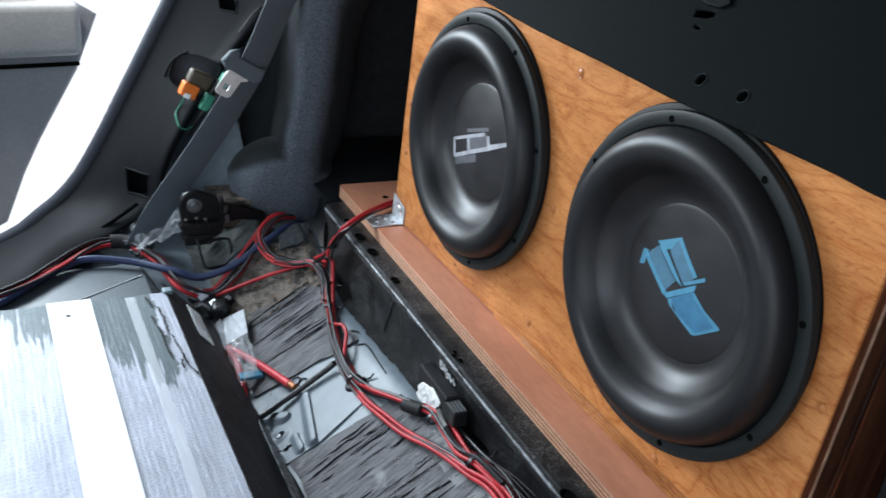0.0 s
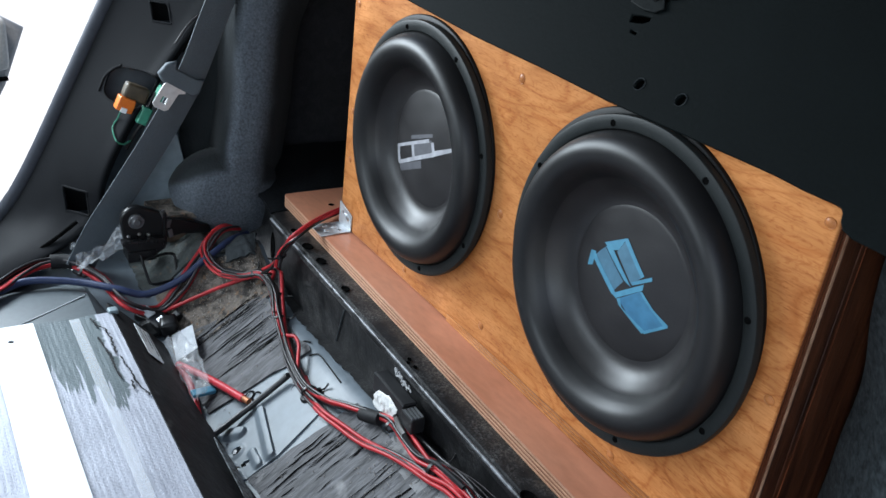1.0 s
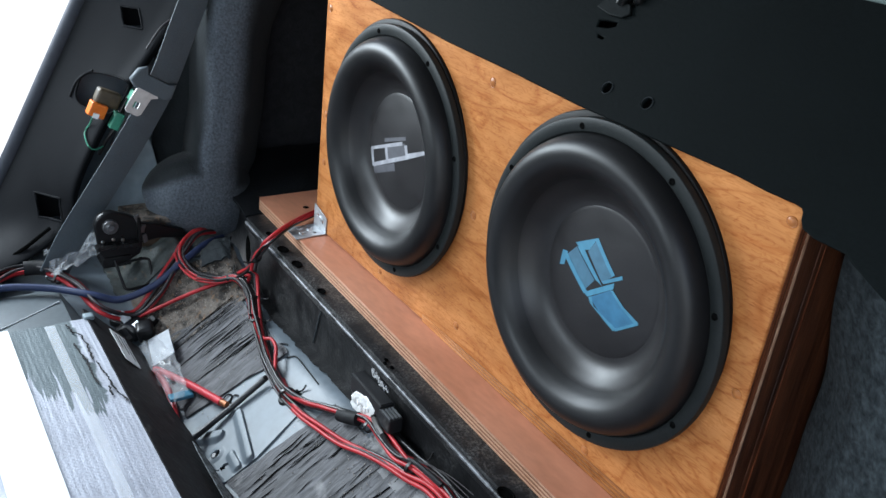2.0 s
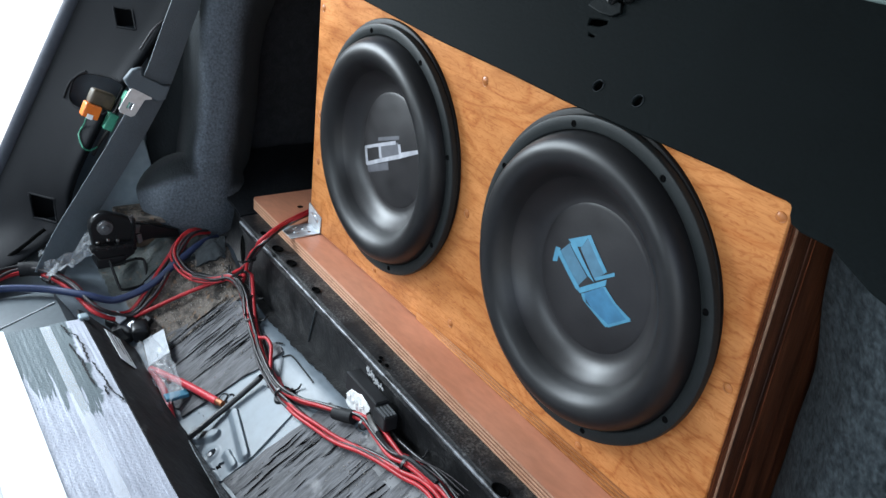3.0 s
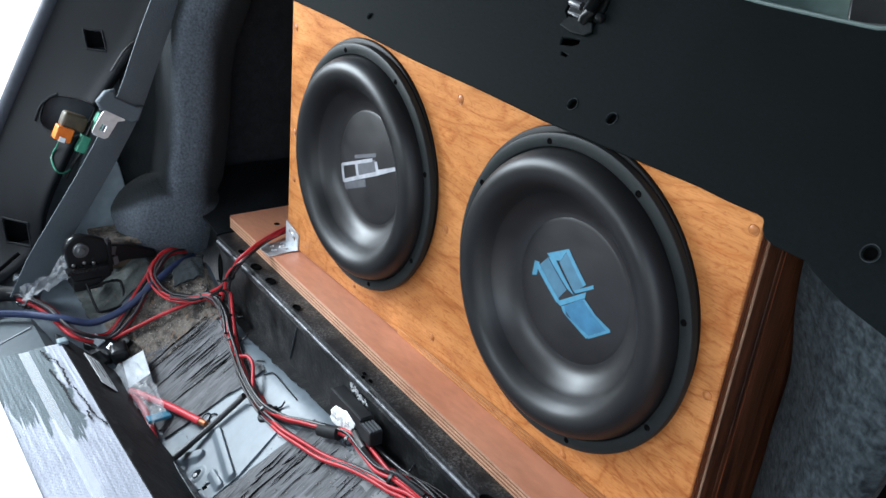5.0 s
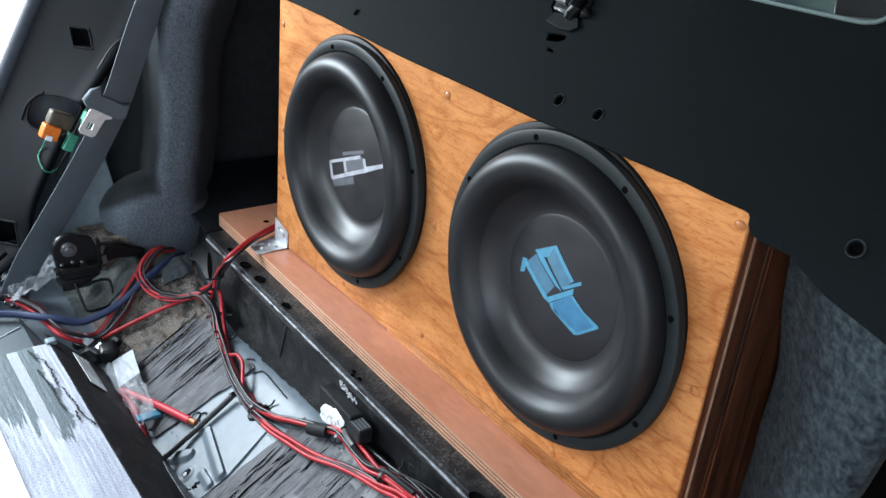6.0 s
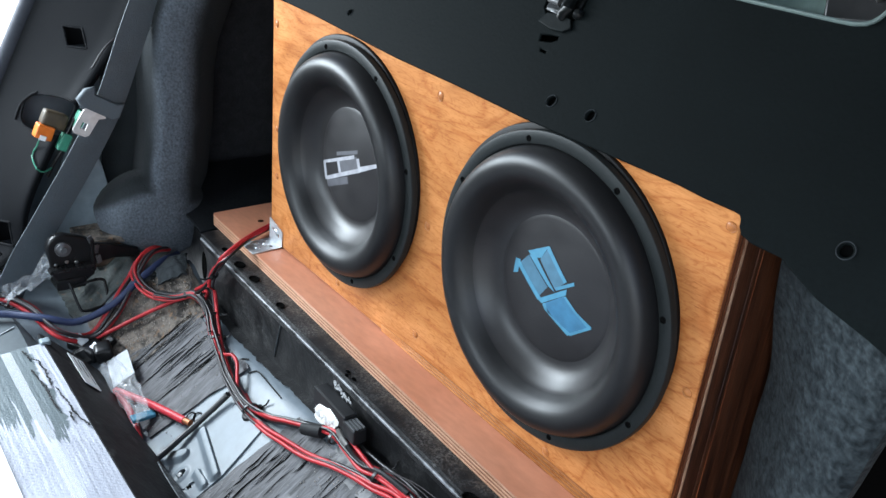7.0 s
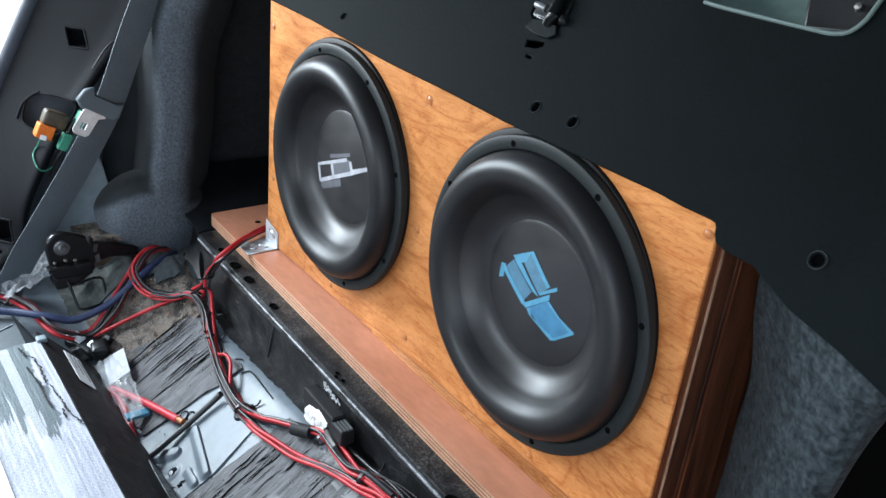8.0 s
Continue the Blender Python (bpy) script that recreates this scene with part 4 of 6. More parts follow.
part("outer_seam", tube([(-0.925, -0.245, -0.11), (-0.912, -0.262, -0.17), (-0.902, -0.282, -0.22)], 0.0035, 6), M_BLACK, trim)

# ---- outside ----
gx = [-60, -20, -8, -4, -2.4, -1.6, -1.2, 0, 3, 20, 60]
gy = [-60, -20, -8, -3, -1.5, -0.5, 0.5, 2, 8, 20, 60]
setting("ground", sheet([[(x, y, -0.86) for x in gx] for y in gy], 0.05), M_CONCRETE, "pale sunlit concrete ground outside the car", "ground")
door = thing("car_door", (-1.6, -0.5, -0.5), "open rear car door with grey card and pale armrest", "car door")
DM = Matrix.Translation((-1.45, -0.315, -0.12)) @ pose(0, 0, 0, 0, 0, 12)
part("card", plate([(0.0, 0.02), (-0.04, -0.08), (-0.122, -0.224), (-0.16, -0.30), (-0.20, -0.40), (-0.30, -0.45), (-0.95, -0.45), (-0.95, 0.30), (-0.45, 0.30), (-0.20, 0.14), (-0.05, 0.05)], [], 0.05, DM @ Matrix(((0, 0, -1, 0), (1, 0, 0, 0), (0, 1, 0, 0), (0, 0, 0, 1))), 0.012), M_DOORGREY, door)
part("armrest", box(0.0, 0.075, -0.90, -0.035, -0.045, 0.06, 0.018, DM, 3), M_DOORPALE, door, "pale grey padded armrest", True)
part("seam", box(0.02, 0.034, -0.90, -0.03, -0.075, -0.068, 0.001, DM), M_BLACK, door)

# ---- subwoofer box ----
X0, X1, Z0, Z1 = -0.573, 0.178, -0.188, 0.172
XL, ZL = -0.3664, 0.0
sub_box = thing("subwoofer_box", (-0.2, 0.18, Z0), "orange varnished birch plywood subwoofer box with dark stained sides", "speaker box")


def rect(x0, x1, z0, z1, r=0.003):
    out = []
    for cx, cz, a in ((x1 - r, z1 - r, 0), (x0 + r, z1 - r, 90), (x0 + r, z0 + r, 180), (x1 - r, z0 + r, 270)):
        out += [(cx + r * math.cos(radians(a + k * 30)), cz + r * math.sin(radians(a + k * 30))) for k in range(4)]
    return out


front = part("front_panel", plate(rect(X0 + 0.0015, X1 - 0.0015, Z0 + 0.0025, Z1 - 0.0015), [circle(-0.0050, 0.0042, 0.1555, 96), circle(XL - 0.0050, ZL + 0.0042, 0.1555, 96)], 0.011, Matrix.Translation((0, 0.0055, 0)) @ FACE, 0.0015), M_WOOD, sub_box)
part("inner_baffle", plate(rect(X0 + 0.001, X1 - 0.001, Z0 + 0.001, Z1), [circle(0, 0, 0.14, 64), circle(XL, ZL, 0.14, 64)], 0.0235, Matrix.Translation((0, 0.0252, 0)) @ FACE, 0.0005), M_WOOD_DARK, sub_box, "dark stained second baffle")
part("glue_line", box(X0 + 0.001, X1 + 0.0011, 0.0112, 0.0142, Z0 + 0.002, Z1 - 0.001), M_GLUE, sub_box, "pale glue line between the baffles")
for sx, nm in ((X1 - 0.018, "side_panel"), (X0, "side_panel")):
    part(nm, box(sx, sx + 0.018, 0.0372, 0.36, Z0 + 0.001, Z1, 0.001), M_WOOD_DARK, sub_box, "dark stained plywood side")
part("ply_line", box(X1 - 0.002, X1 + 0.0006, 0.0425, 0.0435, Z0 + 0.004, Z1 - 0.002), M_STAIN, sub_box)
part("edge_band", box(X1 - 0.002, X1 + 0.0006, 0.0022, 0.0110, Z0 + 0.002, Z1 - 0.001), M_STAIN, sub_box, "red stained edge of the front panel")
part("ply_line", box(X1 - 0.002, X1 + 0.0009, 0.0058, 0.0066, Z0 + 0.004, Z1 - 0.002), M_WOOD_DARK, sub_box)
part("top_panel", box(X0 + 0.018, X1 - 0.018, 0.0372, 0.36, Z1 - 0.018, Z1), M_WOOD_DARK, sub_box)
part("bottom_panel", box(X0 + 0.018, X1 - 0.018, 0.0372, 0.36, Z0 + 0.001, Z0 + 0.019), M_WOOD_DARK, sub_box)
part("back_panel", box(X0 + 0.018, X1 - 0.018, 0.345, 0.36, Z0 + 0.019, Z1 - 0.018), M_WOOD_DARK, sub_box)
for px, pz in ((-0.195, 0.136), (-0.197, -0.014), (-0.201, -0.157), (0.171, 0.136), (0.169, -0.015), (-0.562, 0.135), (-0.559, -0.011), (-0.557, -0.082), (0.167, -0.155), (-0.38, -0.172), (0.03, -0.172)):
    m = Matrix.Translation((px, 0, pz)) @ FACE
    part("screw_plug", lathe([(0, 0.0016), (0.0018, 0.0014), (0.0034, 0.0009), (0.0042, 0.0004), (0.0047, 0.0007), (0.0054, -0.0005)], m @ Matrix.Diagonal((1, 0.8 + 0.35 * abs(math.sin(px * 91)), 1, 1)), 20), M_PLUG, sub_box, "", True)

# ---- subwoofers ----
def dish_h(r):
    """Height of the dust cap, a low dome."""
    return 0.0005 - 0.0056 * (r / 0.0716) ** 2


def subwoofer(x, z):
    ob = thing("subwoofer", (x, 0, z), "black twelve inch subwoofer with a thick rubber surround", "subwoofer", "subwoofers in the box")
    m = Matrix.Translation((x, 0, z)) @ FACE
    rim = part("frame", lathe([(0.1405, -0.004), (0.1405, 0.0095), (0.1412, 0.0124), (0.1428, 0.0136), (0.1520, 0.0136), (0.1538, 0.0128), (0.1546, 0.0105), (0.1546, 0.0060), (0.1482, 0.0010), (0.1480, -0.004)], m, 128, True), M_FRAME, ob, "matt black steel frame", True)
    # added dark ring, shifted off centre to fit the dark arc in the camera's view
    part("gap_ring", lathe([(0.1440, -0.003), (0.1440, 0.0040), (0.1545, 0.0040), (0.1556, 0.0032), (0.1560, 0.0020), (0.1560, 0.0004), (0.1560, -0.003)], Matrix.Translation((-0.0042, 0, 0.0034)) @ m, 128, True), M_GAP_RING, ob, "black ring for the dark arc round the frame", True)
    prof = [(q.x, q.y) for q in smooth_path([(0.1408, 0.0040, 0), (0.1404, 0.0105, 0), (0.1385, 0.0195, 0), (0.1340, 0.0276, 0), (0.1275, 0.0320, 0), (0.1200, 0.0328, 0), (0.1125, 0.0300, 0), (0.1058, 0.0240, 0), (0.1008, 0.0172, 0),
                                             (0.0968, 0.0112, 0), (0.0922, 0.0060, 0), (0.0872, 0.0012, 0), (0.0818, -0.0026, 0), (0.0766, -0.0048, 0), (0.0726, -0.0053, 0)], 0.0012)]
    k = min(range(len(prof)), key=lambda i: abs(prof[i][0] - 0.0990))
    part("surround", lathe(prof[:k + 1], m, 128), M_RUBBER, ob, "thick black rubber surround", True)
    part("cone", lathe(prof[k:] + [(0.0719, -0.0054)], m, 128), M_CONE, ob, "dark cone", True)
    cap = part("dust_cap", lathe([(0.0722, -0.00535)] + [(0.0716 * k / 24, dish_h(0.0716 * k / 24)) for k in range(24, -1, -1)], m, 128), M_CAP, ob, "smooth dark dust cap", True)
    for k in range(8):
        a = radians(22.5 + 45 * k - 5.5)
        mm = m @ Matrix.Translation((0.1463 * math.cos(a), 0.1463 * math.sin(a), 0.0136))
        part("bolt", lathe([(0, 0.0001), (0.0016, 0.0001), (0.0018, 0.0006), (0.0026, 0.0008), (0.0031, 0.0003), (0.0032, -0.001)], mm, 16), M_BLACK, rim, "", True)
    part("basket", lathe([(0.131, -0.004), (0.125, -0.03), (0.09, -0.10), (0.08, -0.11), (0.08, -0.16), (0, -0.16)], m, 48), M_FRAME, ob, "", True)
    return ob


right_sub = subwoofer(0, 0)
left_sub = copy_thing(right_sub, Matrix.Translation((XL, 0, ZL)))
right_cap = [o for o in right_sub.children if o.name.startswith("dust_cap")][0]
left_cap = [o for o in left_sub.children if o.name.startswith("dust_cap")][0]


def print_on(x, z, polys, name, material, ob, label, turn=0, lift=0.0003):
    """Thin printed shape that follows the dish."""
    for poly in polys:
        (ax, ay), (bx, by), (cx, cy), (dx, dy) = poly
        n = 8
        top = []
        for i in range(n + 1):
            row = []
            for j in range(n + 1):
                u, v = i / n, j / n
                px = (ax * (1 - u) + bx * u) * (1 - v) + (dx * (1 - u) + cx * u) * v
                py = (ay * (1 - u) + by * u) * (1 - v) + (dy * (1 - u) + cy * u) * v
                qx, qy = px * math.cos(turn) - py * math.sin(turn), px * math.sin(turn) + py * math.cos(turn)
                row.append(Vector((x + qx, -(dish_h(math.hypot(qx, qy)) + lift), z + qy)))
            top.append(row)
        part(name, sheet(top, 0.0001), material, ob, label)
# emblems as plain shapes: slabs with bright edges and a tail
print_on(0, 0, [((-0.0472, 0.0073), (-0.0348, 0.0221), (-0.0024, 0.0022), (-0.0133, -0.0144)), ((-0.0184, 0.0246), (-0.0107, 0.0397), (0.0178, 0.0157), (0.0075, 0.0039))], "emblem_face", M_BLUE_PALE, right_cap, "pale blue printed slabs")
print_on(0, 0, [((-0.0043, -0.0167), (0.0196, 0.0028), (0.0357, -0.0082), (0.0103, -0.0252)), ((0.0103, -0.0252), (0.0357, -0.0082), (0.0541, -0.0143), (0.0324, -0.0323))], "emblem_tail", M_BLUE_DEEP, right_cap, "deeper blue printed tail")
print_on(0, 0, [((-0.0374, 0.0254), (-0.0106, 0.0415), (-0.0171, 0.0267), (-0.0274, 0.0221)), ((-0.0531, 0.0107), (-0.0455, 0.0122), (-0.047, -0.0025), (-0.054, -0.0059)), ((-0.0342, 0.023), (-0.0241, 0.025), (0.0082, 0.0013), (-0.0014, 0.0035)), ((-0.0491, 0.006), (-0.0451, 0.0099), (-0.009, -0.0127), (-0.0128, -0.0169)), ((-0.0127, 0.0384), (-0.0099, 0.0419), (0.0199, 0.0179), (0.0169, 0.0149)), ((-0.013, -0.0157), (0.0216, 0.011), (0.0216, 0.0046), (-0.0073, -0.0178)), ((0.007, 0.0059), (0.028, 0.0212), (0.0294, 0.018), (0.0091, 0.0037)), ((-0.0058, -0.0175), (-0.0021, -0.0148), (0.003, -0.0238), (-0.0021, -0.0222)), ((-0.0021, -0.0222), (0.0028, -0.023), (0.0346, -0.0312), (0.0305, -0.035)), ((0.0189, 0.0021), (0.0217, 0.0034), (0.0389, -0.0072), (0.0345, -0.0078)), ((0.0344, -0.0074), (0.0387, -0.0067), (0.0564, -0.0131), (0.0523, -0.016)), ((0.0306, -0.0326), (0.0539, -0.0136), (0.0567, -0.0146), (0.0336, -0.0337))], "emblem", M_BLUE_LOGO, right_cap, "bright blue printed outline", lift=0.0005)
print_on(0, 0, [((-0.0309, 0.0081), (0.0175, 0.026), (0.0185, 0.0215), (-0.0301, 0.0033)), ((-0.0228, 0.0004), (0.0169, 0.0173), (0.0232, 0.0039), (-0.0172, -0.0161)), ((-0.059, -0.0407), (-0.0015, -0.0147), (0.0014, -0.0238), (-0.0576, -0.0497))], "emblem_face", M_GREY_LOGO, left_cap, "grey printed slabs")
print_on(0, 0, [((-0.0675, -0.0157), (0.0119, 0.0179), (0.0128, 0.0133), (-0.0656, -0.0191)), ((-0.0697, -0.0174), (-0.0621, -0.0144), (-0.0566, -0.0376), (-0.0634, -0.0414)), ((-0.0287, -0.001), (-0.0224, 0.0015), (-0.0167, -0.0153), (-0.0224, -0.0183)), ((0.017, 0.0147), (0.0224, 0.0168), (0.0267, 0.0057), (0.0219, 0.0032)), ((-0.0612, -0.0359), (0.025, 0.0051), (0.0271, 0.0003), (-0.059, -0.0404)), ((0.0238, 0.0064), (0.0665, 0.0253), (0.0666, 0.0209), (0.0271, 0.0006))], "emblem", M_WHITE_LOGO, left_cap, "plain white printed emblem", lift=0.0005)

# ---- base board ----
board = thing("base_board", (-0.2, 0.1, -0.206), "red-brown faced plywood base board under the speaker box", "board")


def board_layer(z0, z1, inset):
    out = [(-0.702 + inset, 0.30), (-0.698 + inset, -0.036 + inset), (-0.692 + inset, -0.0395 + inset), (0.40, -0.0645 + inset), (0.40, 0.30)]
    return plate(out, [], z1 - z0, Matrix.Translation((0, 0, (z0 + z1) / 2)))


part("face", board_layer(-0.1895, -0.188, 0.0), M_BOARD, board, "smooth red-brown face")
for i in range(7):
    z1 = -0.1895 - i * 0.0023
    part("veneer", board_layer(z1 - 0.0023, z1, 0.0006 if i % 2 else 0.0), M_PLY_PALE if i % 2 == 0 else M_PLY_DARK, board)
part("screw_hole", lathe([(0, 0.0002), (0.003, 0.0002), (0.0035, 0.0009), (0.0048, 0.0003)], Matrix.Translation((-0.638, 0.015, -0.188)), 16), M_BLACK, board)
# layered strip added for the plies bared along the front panel's bottom edge
batten = thing("batten", (-0.1, -0.005, -0.188), "thin layered plywood strip at the foot of the box", "batten")
z0 = -0.1878
for i, th in enumerate((0.0026, 0.0008, 0.0024, 0.0007, 0.0022, 0.0007)):
    f = 1 - i / 6 - (0.04 if i % 2 else 0.0)
    part("veneer", plate([(-0.27, -0.0008), (-0.18, -0.0010 - 0.0025 * f), (-0.05, -0.0015 - 0.004 * f), (0.17, -0.002 - 0.006 * f), (0.17, -0.0005), (-0.27, -0.0005)], [], th, Matrix.Translation((0, 0, z0 + th / 2))), M_BATTEN if i % 2 else M_WOOD, batten)
    z0 += th

# ---- angle bracket ----
bracket = thing("angle_bracket", (-0.545, -0.02, -0.188), "galvanised steel angle bracket screwed to board and box", "bracket")
part("foot", plate([(-0.574, 0.0), (-0.574, -0.046), (-0.536, -0.046), (-0.536, 0.0)], [circle(-0.565, -0.012, 0.003, 12), circle(-0.546, -0.012, 0.003, 12)], 0.002, Matrix.Translation((0, -0.002, -0.1868)), 0.0004), M_ZINC, bracket)
part("wall_leg", plate([(-0.574, -0.188), (-0.536, -0.188), (-0.536, -0.162), (-0.574, -0.153)], [circle(-0.563, -0.166, 0.003, 12), circle(-0.547, -0.172, 0.0035, 12)], 0.002, Matrix.Translation((0, -0.0012, 0)) @ FACE, 0.0004), M_ZINC, bracket)
for sx, sy in ((-0.565, -0.030), (-0.549, -0.034), (-0.556, -0.018)):
    part("screw", lathe([(0, 0.0012), (0.003, 0.0018), (0.0045, 0.0005), (0.0045, 0)], Matrix.Translation((sx, sy, -0.1858)), 14), M_ZINC, bracket, "", True)
part("screw", lathe([(0, 0.0012), (0.003, 0.0018), (0.0045, 0.0005), (0.0045, 0)], Matrix.Translation((-0.553, -0.0022, -0.168)) @ FACE, 14), M_ZINC, bracket, "", True)

# ---- seat belt ----
belt = thing("seat_belt", (-0.80, -0.29, -0.30), "charcoal rear seat belt hanging down the pillar", "seat belt")


def ribbon(pts, width, thick=0.0014):
    path = smooth_path(pts, 0.012)
    rows = []
    for i, p in enumerate(path):
        d = (path[min(i + 1, len(path) - 1)] - path[max(i - 1, 0)]).normalized()
        side = d.cross(Vector((1, 0.25, 0.1))).normalized()
        nrm = side.cross(d)
        rows.append([p + side * width * k + nrm * 0.0012 * (1 - (2 * k) ** 2) for k in (-0.5, -0.46, -0.25, 0, 0.25, 0.46, 0.5)])
    return sheet(rows, thick)


part("webbing", ribbon([(-0.80, 0.12, 0.55), (-0.80, 0.03, 0.38), (-0.80, -0.0925, 0.124), (-0.798, -0.150, -0.015), (-0.800, -0.181, -0.076), (-0.803, -0.214, -0.133), (-0.810, -0.262, -0.212), (-0.816, -0.298, -0.272), (-0.822, -0.325, -0.33)], 0.047), M_BELT, belt, "", True)
TM = Matrix.Translation((-0.794, -0.168, -0.026)) @ Matrix(((0.0, 0.0, 1, 0), (0.88, 0.47, 0, 0), (-0.47, 0.88, 0, 0), (0, 0, 0, 1)))
grip = part("tongue_grip", plate([(-0.034, -0.006), (-0.030, 0.010), (-0.022, 0.016), (-0.018, 0.008), (0.020, 0.006), (0.027, 0.010), (0.029, -0.008), (0.022, -0.014), (-0.026, -0.012)], [], 0.012, TM, 0.003), M_BELT, belt, "dark plastic grip")
part("tongue", plate([(-0.020, -0.010), (0.008, -0.010), (0.012, -0.017), (0.003, -0.022), (0.000, -0.050), (-0.004, -0.054), (-0.021, -0.054), (-0.025, -0.050), (-0.023, -0.02)], [rect(-0.017, -0.008, -0.045, -0.034, 0.001)], 0.003, TM @ Matrix.Translation((0, 0, 0.004)), 0.0005), M_TONGUE, grip, "bare steel tongue")
part("stay", tube([(-0.862, -0.105, 0.065), (-0.86, -0.135, 0.045), (-0.858, -0.160, 0.012)], 0.0016, 6), M_WIREGREY, belt)
part("slot_edge", tube([(-0.845, -0.125, -0.015), (-0.846, -0.160, -0.085), (-0.85, -0.185, -0.14)], 0.004, 6), M_BLACK, belt)

# ---- connectors in the pillar recess ----
conn = thing("orange_connector", (-0.905, -0.228, -0.09), "orange plug with a green wire in the pillar recess", "connector")
PX = on_trim(-0.226, -0.090) + 0.006
CM = Matrix.Translation((PX, -0.239, -0.079)) @ pose(0, 0, 0, -24, 0, 0) @ Matrix.Diagonal((0.85, 0.85, 0.85, 1))
part("plug", box(-0.012, 0.010, -0.015, 0.015, -0.013, 0.013, 0.003, CM), M_ORANGE, conn)
part("latch", box(0.008, 0.013, -0.007, 0.004, -0.014, -0.005, 0.001, CM), M_WHITE, conn, "white latch")
part("wire", tube([(PX, -0.246, -0.090)] + [(on_trim(y, z) + 0.005, y, z) for y, z in ((-0.247, -0.108), (-0.255, -0.122), (-0.254, -0.138), (-0.243, -0.146), (-0.230, -0.143))], 0.0012, 8), M_GREEN, conn, "thin green wire", True)
part("socket", box(-0.02, 0.004, -0.010, 0.034, 0.010, 0.040, 0.007, CM, 3), M_OLIVE, conn, "brown foam-wrapped socket", True)
for gx_, gy_, gz_ in ((-0.858, -0.184, -0.066), (-0.858, -0.211, -0.099)):
    g = thing("green_connector", (gx_, gy_, gz_), "small green plug on the belt wiring", "connector", "green plugs")
    gm = Matrix.Translation((gx_, gy_, gz_)) @ pose(0, 0, 0, -27, 0, 0)
    part("plug", box(-0.005, 0.009, -0.0075, 0.0075, -0.014, 0.014, 0.002, gm), M_GREEN, g)
    part("lead", tube([gm @ Vector((0, 0, 0.01)), gm @ Vector((0, 0.001, 0.040))], 0.0026, 8), M_WIREBLACK, g)
part("lead", tube([(-0.872, -0.207, -0.113), (-0.874, -0.222, -0.135), (-0.877, -0.235, -0.16)], 0.003, 8), M_WIREBLACK, conn)

# ---- seat hinge ----
hinge = thing("belt_anchor", (-0.775, -0.235, -0.33), "black steel belt anchor bracket with a large bolt", "bracket")
HM = Matrix.Translation((-0.775, -0.250, -0.237)) @ Matrix(((0, 0, 1, 0), (1, 0, 0, 0), (0, 1, 0, 0), (0, 0, 0, 1)))
part("side_plate", plate([(0.020 * math.cos(radians(a)), 0.020 * math.sin(radians(a))) for a in range(200, 40, -20)] + [(0.026, 0.012), (0.044, 0.002), (0.050, -0.020), (0.046, -0.034), (0.042, -0.052), (0.022, -0.064), (-0.004, -0.062), (-0.014, -0.044)], [], 0.014, HM, 0.003), M_BLACKMETAL, hinge)
part("bolt", lathe([(0, 0.009), (0.0048, 0.009), (0.0056, 0.007), (0.0064, 0.0065), (0.0110, 0.006), (0.0118, 0.004), (0.0118, 0)], HM @ Matrix.Translation((0, 0, 0.007)), 24), M_BOLT, hinge, "large dull steel bolt", True)
part("fold", box(-0.024, 0.04, -0.036, -0.028, 0.004, 0.020, 0.002, HM), M_BLACKMETAL, hinge)
for bx in (-0.012, 0.004, 0.018):
    part("rivet", lathe([(0, 0.003), (0.002, 0.0025), (0.003, 0)], HM @ Matrix.Translation((bx, -0.022 - 0.2 * abs(bx), 0.008)), 10), M_STEEL, hinge, "", True)
part("arm", plate([(0.03, -0.004), (0.070, -0.014), (0.116, -0.030), (0.118, -0.040), (0.076, -0.036), (0.045, -0.040)], [], 0.010, HM @ Matrix.Translation((0, 0, -0.010)), 0.002), M_BLACKMETAL, hinge)
part("tab", box(0.040, 0.046, -0.045, 0.010, 0.004, 0.012, 0.002, HM), M_BLACKMETAL, hinge)
part("foot", box(-0.014, 0.030, -0.070, -0.052, -0.03, 0.010, 0.003, HM), M_BLACKMETAL, hinge)
for tx, tz, ta in ((0.040, 0.006, 20), (0.047, -0.010, -15), (0.050, -0.028, 10)):
    part("tab", box(-0.004, 0.004, -0.007, 0.007, 0.004, 0.007, 0.001, HM @ Matrix.Translation((tx, tz, 0.003)) @ pose(0, 0, 0, 0, 20, ta)), M_BOLT, hinge, "bent steel tab")
wl = [HM @ Vector(p) for p in ((0.004, -0.058, 0.010), (0.007, -0.076, 0.020), (0.011, -0.095, 0.030), (0.014, -0.099, 0.033), (0.024, -0.100, 0.034), (0.048, -0.097, 0.033), (0.053, -0.094, 0.031), (0.055, -0.088, 0.027), (0.056, -0.072, 0.016), (0.055, -0.064, 0.012), (0.042, -0.061, 0.011), (0.008, -0.066, 0.012))]
part("wire_loop", tube(wl, 0.0024, 10, 0.003), M_BLACKMETAL, hinge, "bent black wire loop", True)
setting("gusset", box(-0.86, -0.80, -0.20, -0.10, -0.30, -0.255, 0.012, None, 3), M_RUST, "rusty brown seat mount gusset", "car body", True)
setting("gusset_strip", box(-0.86, -0.79, -0.215, -0.10, -0.255, -0.245, 0.003), M_DIRT, "rusty dusty body seam", "car body")

scrap = thing("mat_scrap", (-0.71, -0.10, -0.28), "cracked grey-black sheet scrap under the liner", "scrap")


